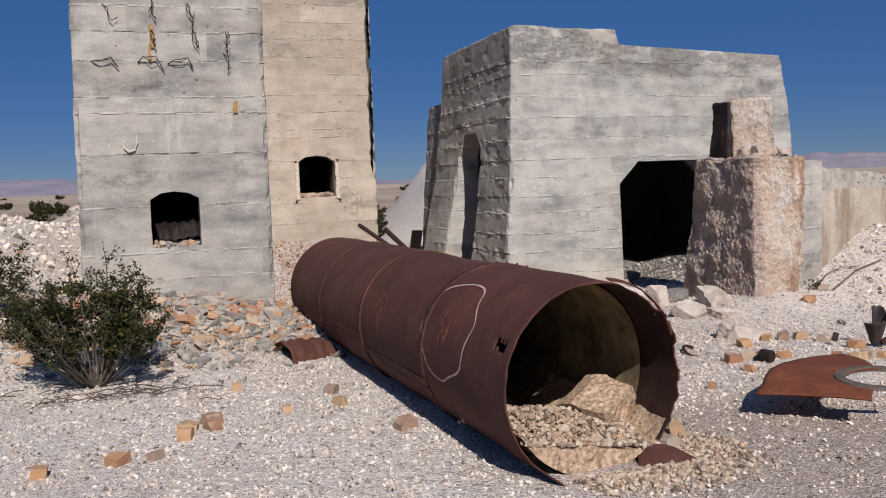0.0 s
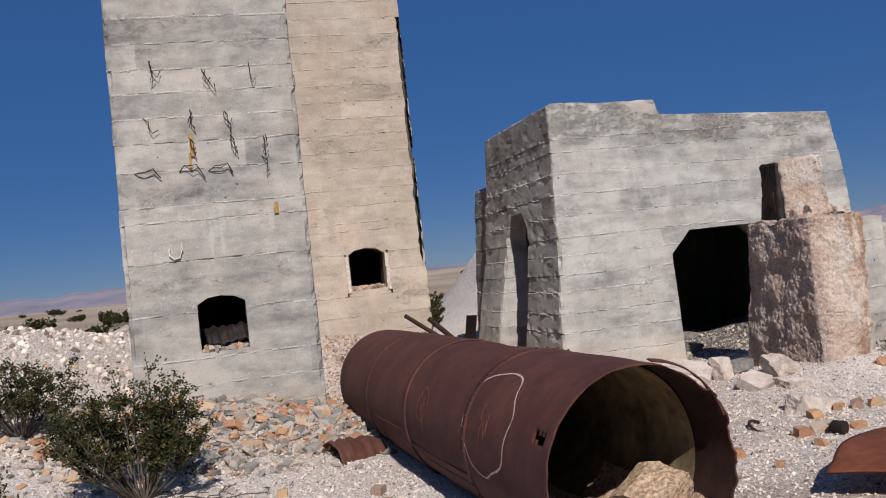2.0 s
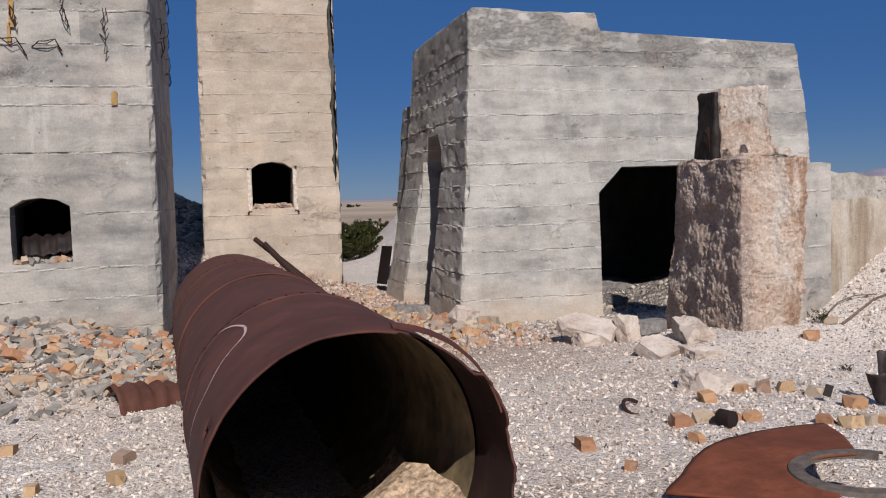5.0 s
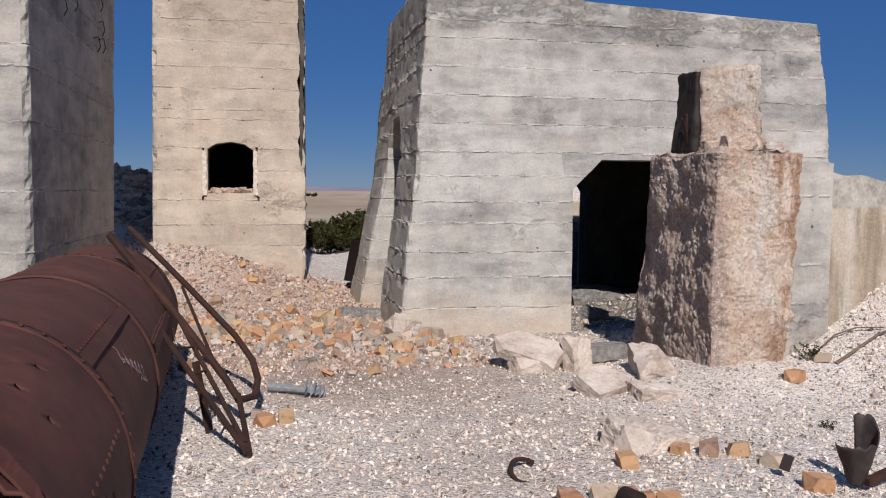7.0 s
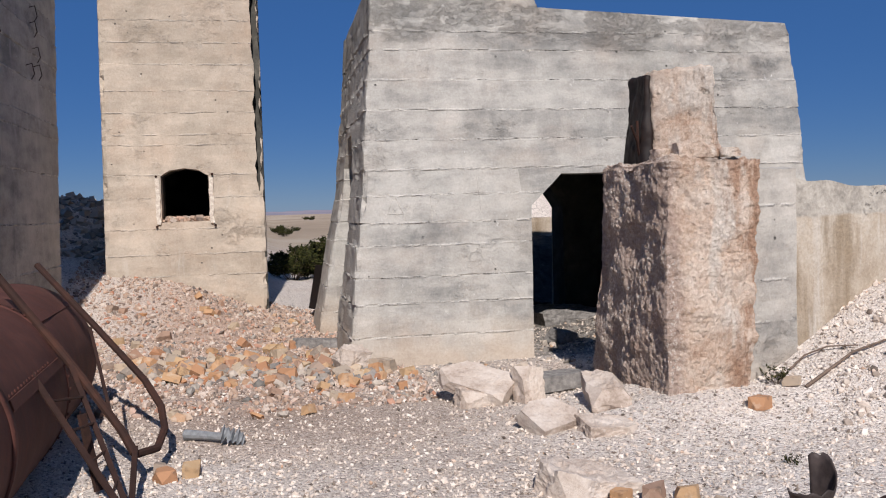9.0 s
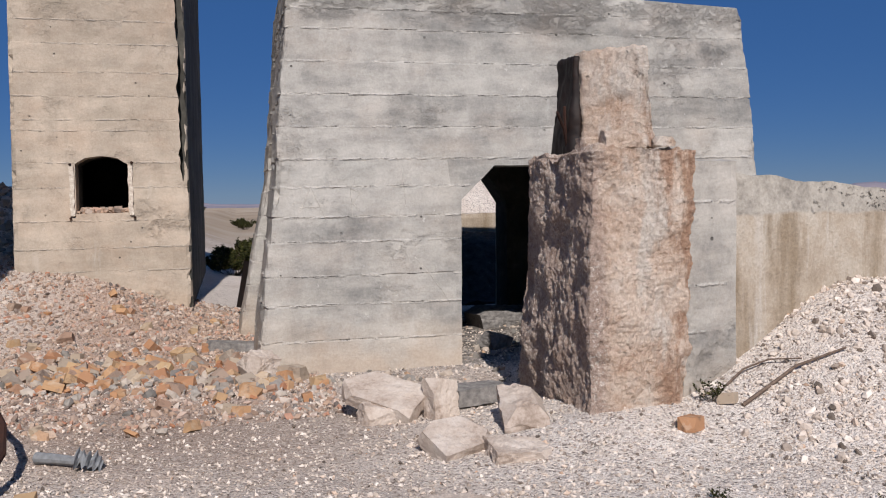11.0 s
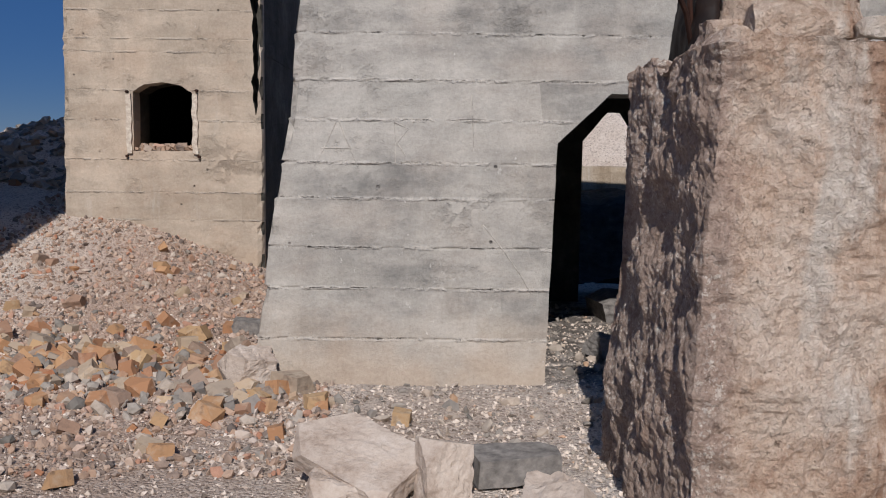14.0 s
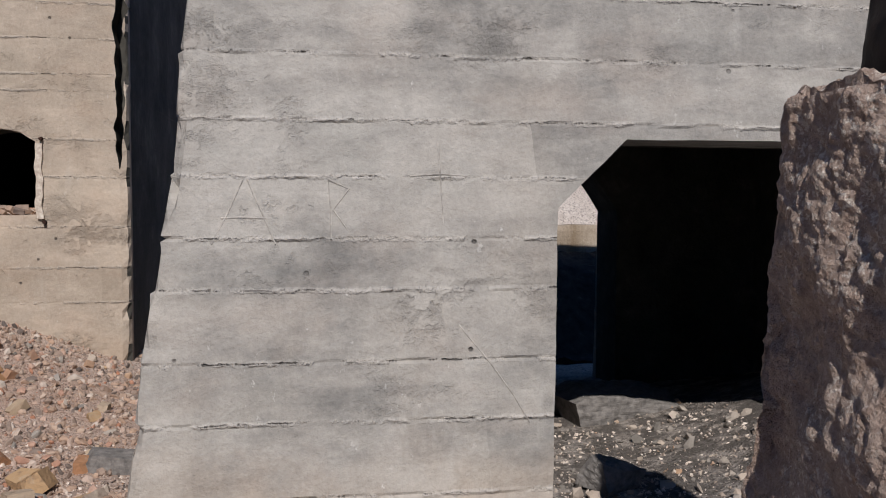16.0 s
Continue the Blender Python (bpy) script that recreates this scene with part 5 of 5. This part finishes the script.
heap_bricks(130, (2.2, 5.2, 9.3, 15.6), slope_density, 61, 0.5, 1.05, "broken orange firebrick lying on the rubble slope", "firebricks on the slope")
heap_bricks(45, (-1.6, 1.9, 7.6, 10.6), heap_density, 62, 0.5, 0.95, "broken orange-tan firebrick lying in the stone heap", "firebricks in the heap")
p, s = sow(14000, (1.3, 5.2, 9.8, 16.6), lambda x, y: 0.8, 4, 0.2, 0.015, 0.07, 0.6, 3)
scatter("coarse_grit", p, s, pink_grit, "pinkish coarse grit on the slope to the tower", ICO, ICO_F, 1.2, 0.35, 4, "gravel")


def grit_density(x, y):
    d = math.hypot(x - 4.0, y - 6.0)
    bare = 1 - 0.65 * min(1, bump(x, y, 4.3, 9.7, 1.2, 1.0, 1) + bump(x, y, 3.5, 4.3, 1.3, 0.9, 1))
    return max(0.1, min(1, 1.4 - d * 0.13)) * bare


p, s = sow(95000, (-3.0, 10.0, 3.6, 13.5), grit_density, 5, 0.3, 0.009, 0.036, 0.75, 3.4)
scatter("gravel_stones", p, s, grit, "loose pale gravel stones over the ground", OCT, OCT_F, 0.8, 0.35, 5, "gravel")
p, s = sow(9000, (7.0, 10.6, 6.5, 9.8), lambda x, y: step01(7.0, 8.2, x), 6, 0.35, 0.012, 0.07, 0.75, 6)
scatter("gravel_stones", p, s, grit, "pale coarse rubble banked against the low wall", ICO, ICO_F, 1.2, 0.3, 6, "gravel")
p, s = sow(1100, (4.6, 9.5, 10.0, 14.6), lambda x, y: 1.0, 7, 0.25, 0.02, 0.10, 0.55, 3.5)
scatter("gravel_stones", p, s, grey_rubble, "grey and tan rubble along the hall's foot and floor", ICO, ICO_F, 0.8, 0.35, 7, "gravel")
p, s = sow(7000, (-6.5, -0.85, 8.8, 17.5), lambda x, y: 0.8, 9, 0.3, 0.015, 0.12, 0.7, 5)
scatter("gravel_stones", p, s, grit, "pale stones on the white bank beside the tower", ICO, ICO_F, 1.0, 0.3, 9, "gravel")
p, s = sow(2200, (-1.6, 2.4, 16.6, 23), lambda x, y: 0.8, 8, 0.3, 0.03, 0.16, 0.6, 3)
scatter("gravel_stones", p, s, grey_rubble, "dark grey spoil on the heap behind the towers", BOX, BOX_F, 0.4, 0.3, 8, "gravel")

# ---- details on the towers ----
def wire(points, parent):
    part("tie_wire", tube(bmesh.new(), points, 0.0055, 4), dark_rust, parent)


rng = random.Random(8)
for x, z, kind in ((-0.39, 3.45, 0), (0.11, 3.52, 1), (0.5, 3.48, 1), (0.52, 3.2, 2), (0.09, 3.2, 2), (0.92, 3.18, 1), (-0.39, 2.97, 3), (0.1, 2.95, 3), (0.42, 2.96, 3), (0.89, 2.93, 0), (0.3, 3.98, 1), (-0.3, 4.1, 1), (0.8, 4.05, 0)):
    y = 10.625
    for strand in range(1 if kind == 0 else 2):
        if kind == 3:
            pts = [(x - 0.17, y + 0.01, z - 0.02 + rng.uniform(-0.02, 0.02))]
            pts += [(x - 0.17 + 0.07 * i + rng.uniform(-0.02, 0.02), y - 0.05, z + rng.uniform(-0.02, 0.06)) for i in range(1, 4)]
            pts += [(x + 0.09 + rng.uniform(-0.02, 0.03), y - 0.02, z - 0.07 - rng.uniform(0, 0.04))]
        else:
            drop = rng.uniform(0.16, 0.28)
            lean_x = rng.uniform(-0.05, 0.09)
            pts = [(x + rng.uniform(-0.03, 0.03), y + 0.01, z + 0.13)]
            pts += [(x + lean_x * i / 3 + rng.uniform(-0.03, 0.03), y - 0.05, z + 0.13 - drop * i / 3) for i in range(1, 4)]
            pts += [(x + lean_x + rng.uniform(0.01, 0.05), y - 0.03, z + 0.13 - drop + rng.uniform(0.02, 0.10))]
        wire(pts, tower_front)
for k in range(16):
    y, z = rng.uniform(10.8, 14.6), rng.uniform(2.6, 4.6)
    wire([(1.32, y, z), (1.38, y + 0.05, z + 0.03), (1.39, y + 0.1, z - 0.08), (1.37, y + 0.04, z - 0.15)], tower_front)


def rust_stain():
    m = Mat("rust_stain", 0.9)
    return m.finish(m.colors(m.noise(14, 4), [(0.35, (0.30, 0.15, 0.04)), (0.65, (0.40, 0.27, 0.12))]))


stain = rust_stain()
for x, z, w, h in ((0.09, 3.24, 0.045, 0.26), (0.06, 3.05, 0.03, 0.2), (0.97, 2.44, 0.05, 0.13)):
    bm = bmesh.new()
    left = [(x - w * (0.4 + 0.5 * abs(noise.noise(Vector((i, x, 0)) * 1.7))) / 1, z - h / 2 + h * i / 7) for i in range(8)]
    right = [(x + w * (0.4 + 0.5 * abs(noise.noise(Vector((i, x, 9)) * 1.7))) / 1, z - h / 2 + h * i / 7) for i in range(8)]
    bm.faces.new([bm.verts.new((p, 10.618, q)) for p, q in left + right[::-1]])
    thick(bm, 0.006)
    part("rust_run", bm, stain, tower_front, "orange rust run")
mark = tube(bmesh.new(), [(-0.27, 10.62, 2.08), (-0.27, 10.62, 2.0), (-0.22, 10.62, 1.95), (-0.16, 10.62, 1.97), (-0.13, 10.62, 2.05), (-0.14, 10.62, 2.14)], 0.012, 5)
part("chalk_mark", mark, plaster, tower_front, "faint chalk curve")

def scraped(points):
    """A faint pale scraped line on the hall's battered front."""
    part("pale_scrape", tube(bmesh.new(), [(x, 11.470 + 0.1395 * z, z) for x, z in points], 0.0045, 5, 0.7), scrape, hall, "faint pale scraped line")


for pts in ([(4.99, 1.22), (5.06, 1.36), (5.12, 1.50)], [(5.14, 1.50), (5.20, 1.36), (5.26, 1.22)], [(5.03, 1.33), (5.12, 1.335), (5.22, 1.33)], [(5.50, 1.24), (5.50, 1.37), (5.49, 1.50)], [(5.49, 1.50), (5.58, 1.46), (5.51, 1.37), (5.60, 1.24)],
            [(5.98, 1.68), (5.99, 1.48), (6.0, 1.27)], [(6.06, 0.86), (6.2, 0.69), (6.30, 0.55), (6.37, 0.43)], [(5.28, 0.93), (5.30, 0.86), (5.33, 0.80)], [(5.85, 1.52), (6.0, 1.53), (6.12, 1.52)]):
    scraped(pts)

# rubble sill and scrap in the front tower's opening
p, s = [], []
rng = random.Random(3)
for i in range(70):
    x, y = rng.uniform(0.0, 0.48), rng.uniform(10.66, 11.2)
    w = rng.uniform(0.02, 0.07)
    p.append((x, y, 0.86 + w * 0.3 + 0.25 * max(0, y - 10.75) * 0.3)), s.append((w * 1.3, w, w * 0.8))
sill_bits = scatter("sill_rubble", np.array(p), np.array(s), heap_stone, "", BOX, BOX_F, 0.4, 0.3, 12)
tagged(sill_bits, "small stones and brick bits on the opening's sill", "rubble")
inside = smooth(part("curved_sheet", crumpled(0.5, 0.42, 14, 0.07), black_iron))
inside.matrix_world = pose(0.26, 10.98, 1.04, 28, -4, 6)
mod = inside.modifiers.new("plate", "SOLIDIFY")
mod.thickness = 0.006
tagged(inside, "dark curved iron sheet lying in the tower's opening", "scrap sheet")

# plastered jambs and brick sill of the rear tower's opening
for x0, sgn in ((2.44, -1), (3.15, 1)):
    def at(u, v, w, x0=x0, sgn=sgn):
        z = 1.27 + 0.64 * w
        k = 0.018 * noise.noise(Vector((x0, z * 9, v)))
        return Vector((x0 + (u - 0.5) * 0.055 + k, 15.72 + 0.30 * v, z + 0.01 * noise.noise(Vector((u * 9, z, 0)))))
    part("plaster_jamb", lattice_box(at, 3, 3, 18), plaster, tower_rear, "rough pale plaster jamb")
for x, z in ((2.41, 1.24), (3.19, 1.24), (2.42, 1.93), (3.17, 1.95)):
    bolt = bmesh.new()
    bmesh.ops.create_cone(bolt, cap_ends=True, segments=10, radius1=0.018, radius2=0.014, depth=0.05, matrix=Matrix.Translation((x, 15.73, z)) @ Matrix.Rotation(radians(90), 4, "X"))
    part("bolt", bolt, dark_rust, tower_rear)
p, s = [], []
for i in range(90):
    x, y = rng.uniform(2.5, 3.1), rng.uniform(15.78, 16.3)
    w = rng.uniform(0.03, 0.08)
    p.append((x, y, 1.31 + w * 0.3)), s.append((w * 1.3, w, w * 0.7))
tagged(scatter("sill_rubble", np.array(p), np.array(s), pink_grit, "", BOX, BOX_F, 0.4, 0.3, 13), "pinkish crumbled brick on the opening's sill", "rubble")

# ---- behind the hall ----
wing = part("wing_wall", cast((4.76, 5.1, 15.5, 16.25), (5.02, 5.3, 15.5, 16.15), -0.4, 2.92, 0.07, HALL_JOINTS[:10], 31, 0.03), hall_concrete)
tagged(wing, "short grey concrete wing wall behind the hall", "wall")
lean = part("leaning_sheet", bar(bmesh.new(), (4.5, 15.75, 0.0), (4.62, 15.8, 0.62), 0.3, 0.01), black_iron)
tagged(lean, "dark iron sheet leaning on the wing wall", "scrap sheet")
back_wall = part("low_wall", cast((6.2, 11.5, 18.0, 18.3), (6.2, 11.5, 18.0, 18.3), -0.4, 1.2, 0.1, [0.6], 3, 0.02), wall_concrete)
tagged(back_wall, "low tan concrete wall beyond the hall", "wall")


# Added bank, black to deepen the hall's shadow under the back wall's lit top.
def slag_bank():
    def at(u, v, w):
        x, y = 5.6 + 4.2 * u, 15.95 + 2.04 * v
        top = -0.1 + 0.95 * step01(16.1, 17.5, y + 0.25 * noise.noise(Vector((x * 1.7, y, 0)))) + 0.06 * noise.noise(Vector((x * 3, y * 3, 1))) + 0.03 * noise.noise(Vector((x * 9, y * 9, 1)))
        return Vector((x, y, -0.4 + (top + 0.4) * w))
    return lattice_box(at, 60, 30, 1)


# Near-black mottled colour that carries the shadow.
shadow_m = Mat("black_slag", 0.8)
bank_shade = shadow_m.finish(shadow_m.colors(shadow_m.noise(9, 6, 0.7), [(0.35, (0.012, 0.012, 0.012)), (0.6, (0.04, 0.037, 0.034)), (0.75, (0.10, 0.09, 0.085))]), [(shadow_m.noise(30, 5, 0.7), 0.02)])
tagged(part("slag_bank", slag_bank(), bank_shade), "added black bank that deepens the shadow on the wall behind the hall", "slag bank")


# ---- bushes ----
def bush_meshes(seed, height_m, spread, stems, leaves, leaf_size, dead=0):
    """Wiry stems that fork from the root, with tufts of small leaves along the outer twigs and gaps between."""
    rng = random.Random(seed)
    wood, green = bmesh.new(), bmesh.new()
    tufts = []
    for i in range(stems + dead):
        bare = i >= stems
        a = rng.uniform(0, 2 * math.pi)
        lean_out = spread * (rng.uniform(0.8, 1.25) if bare else math.sqrt(rng.random()))
        h = height_m * rng.uniform(0.5, 1.0) * (1 - 0.3 * (lean_out / spread) ** 2) * (1.1 if bare else 1)
        pts = []
        drift = Vector()
        for k in range(8):
            t = k / 7
            drift += Vector((rng.uniform(-1, 1), rng.uniform(-1, 1), rng.uniform(-0.5, 0.5))) * 0.032 * height_m * t
            pts.append(Vector((math.cos(a), math.sin(a), 0)) * (0.05 * spread + lean_out * t ** 0.85) + Vector((0, 0, max(0.0, h) * t ** 1.1)) + drift)
        tube(wood, pts, 0.0085 * height_m, 4, 0.25)
        for b in range(5 if bare else 7):
            k = rng.randint(3, 6)
            d = Vector((rng.uniform(-1, 1), rng.uniform(-1, 1), rng.uniform(0.0, 1.0))).normalized() * rng.uniform(0.08, 0.2) * height_m
            bend = Vector((rng.uniform(-1, 1), rng.uniform(-1, 1), 1)) * 0.02 * height_m
            twig = [pts[k], pts[k] + d * 0.5 + bend, pts[k] + d]
            tube(wood, twig, 0.0035 * height_m, 3, 0.4)
            if not bare:
                tufts.append(twig)
        if not bare:
            tufts.append([pts[5], pts[6], pts[7]])
    each = max(1, leaves // max(1, len(tufts)))
    for twig in tufts:
        dense = rng.choice((0.3, 0.8, 1.2, 1.7))
        for _ in range(max(1, round(each * dense))):
            t = rng.uniform(0.25, 1.05)
            c = twig[0].lerp(twig[1], t * 2) if t < 0.5 else twig[1].lerp(twig[2], t * 2 - 1)
            c = c + Vector((rng.gauss(0, 1), rng.gauss(0, 1), rng.gauss(0, 1))) * 0.02 * height_m
            if c.z < 0.08 * height_m:
                continue
            u = Vector((rng.uniform(-1, 1), rng.uniform(-1, 1), rng.uniform(-0.3, 1))).normalized() * leaf_size * rng.uniform(0.6, 1.2)
            v = u.cross(Vector((rng.uniform(-1, 1), rng.uniform(-1, 1), rng.uniform(-1, 1)))).normalized() * leaf_size * 0.45
            green.faces.new([green.verts.new(q) for q in (c - u, c + v, c + u, c - v)])
    return wood, green


def bush(seed, at, h, spread, stems, leaves, size, label, name="creosote_bush", dead=0):
    root = new(name, None)
    wood, green = bush_meshes(seed, h, spread, stems, leaves, size, dead)
    part("branchwork", wood, bark, root)
    part("foliage", green, leaf, root)
    root.location = at
    return tagged(root, label, "bush")


bush(1, (-0.52, 7.72, height(-0.52, 7.72)), 1.18, 0.64, 40, 17000, 0.018, "dark green wiry creosote bush growing from gravel", dead=5)
bush(2, (-1.75, 9.5, height(-1.75, 9.5)), 1.0, 0.6, 30, 6500, 0.019, "sparse green creosote bush beside the white bank")
bush(3, (-1.55, 6.9, height(-1.55, 6.9)), 0.55, 0.4, 30, 2200, 0.018, "small green creosote bush on gravel")
far_bush = bush(4, (5.4, 24.6, height(5.4, 24.6)), 0.95, 0.75, 36, 5200, 0.042, "grey-green desert shrub beyond the ruins", "desert_shrub")
tagged(far_bush, group="desert shrubs")
rng = random.Random(14)
made = 0
while made < 150:
    y = 22 + 150 * rng.random() ** 1.6
    x = rng.uniform(-0.55, 1.15) * y + rng.uniform(-4, 4)
    if blocked(x, y) or 5.5 < x < 14 and y < 60 or 4.4 < x < 10.5 and y < 19 or -0.9 < x < 4.2 and y < 23:
        continue
    k = rng.uniform(0.4, 1.0)
    copy_thing(far_bush, pose(x, y, height(x, y) - 0.05, 0, 0, rng.uniform(0, 360)) @ Matrix.Scale(k, 4))
    made += 1
for x, y, k in ((5.3, 23.2, 0.95), (4.75, 22.6, 0.6), (6.1, 26.5, 1.0), (4.3, 25.5, 0.7), (4.9, 27, 0.9), (-2.6, 15.6, 0.35), (-3.6, 16.8, 0.4), (-4.6, 16.0, 0.35), (-2.2, 18.5, 0.45), (-6.0, 19.0, 0.5)):
    copy_thing(far_bush, pose(x, y, height(x, y) - 0.05, 0, 0, 40 * x) @ Matrix.Scale(k, 4))
weed_wood, weed_green = bush_meshes(9, 0.16, 0.12, 16, 260, 0.012)
weed = new("weed", None)
part("branchwork", weed_wood, twig_mat, weed)
part("foliage", weed_green, leaf, weed)
weed.location = (7.30, 8.52, height(7.30, 8.52))
tagged(weed, "small dry weed at the pillar's foot", "weed", "dry weeds")
for x, y in ((6.75, 7.45), (7.5, 7.2)):
    copy_thing(weed, pose(x, y, height(x, y) - 0.02, 0, 0, 70 * x) @ Matrix.Scale(0.55, 4))
litter = bmesh.new()
rng = random.Random(40)
for i in range(60):
    x, y = -0.4 + rng.gauss(0, 0.4), 7.4 + rng.gauss(0, 0.25)
    a = rng.uniform(0, 6.3)
    l = rng.uniform(0.05, 0.16)
    tube(litter, [(x, y, height(x, y) + 0.02), (x + l * math.cos(a), y + l * math.sin(a), height(x, y) + 0.045), (x + 2 * l * math.cos(a + 0.3), y + 2 * l * math.sin(a + 0.3), height(x, y) + 0.03)], 0.004, 4)
tagged(part("twig_litter", litter, bark), "dead twigs strewn beneath the creosote bush", "twigs", kind="stuff")


# ---- distant mountains ----
def mountains():
    m = Mat("distant_rock", 1.0)
    # Air haze is put into the rock: mauve base colour and a bluish glow.
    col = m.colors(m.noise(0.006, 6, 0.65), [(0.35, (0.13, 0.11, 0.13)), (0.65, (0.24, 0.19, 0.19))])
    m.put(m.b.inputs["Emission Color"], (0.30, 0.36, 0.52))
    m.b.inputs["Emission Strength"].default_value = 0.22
    mat = m.finish(col)
    rows = []
    n = 720
    verts = []
    for k, (r, f) in enumerate(((2300, 0.0), (2500, 0.45), (2650, 0.8), (2850, 1.0), (3300, 0.0))):
        for i in range(n):
            az = -180 + 360 * i / n
            tall = 0.30 + 0.95 * (step01(-1, -5, az) + step01(33, 39, az))
            tall = min(tall, 1.25)
            jag = 0.75 + 0.4 * noise.noise(Vector((az * 0.16, 4, 0))) + 0.22 * noise.noise(Vector((az * 0.55, 2, 0))) + 0.1 * noise.noise(Vector((az * 1.7, k * 0.4, 0)))
            z = math.tan(radians(tall * max(0.2, jag))) * 2850 * f * (1 + 0.2 * (0 < f < 1) * noise.noise(Vector((az * 0.9, k, 3)))) - (6 if f == 0 else 0)
            verts.append((3 + r * math.sin(radians(az)), 8 + r * math.cos(radians(az)), z))
    faces = [(k * n + i, k * n + (i + 1) % n, (k + 1) * n + (i + 1) % n, (k + 1) * n + i) for k in range(4) for i in range(n)]
    me = bpy.data.meshes.new("backdrop")
    me.from_pydata(verts, [], faces)
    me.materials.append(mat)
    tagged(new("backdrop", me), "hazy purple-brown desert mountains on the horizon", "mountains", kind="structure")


mountains()
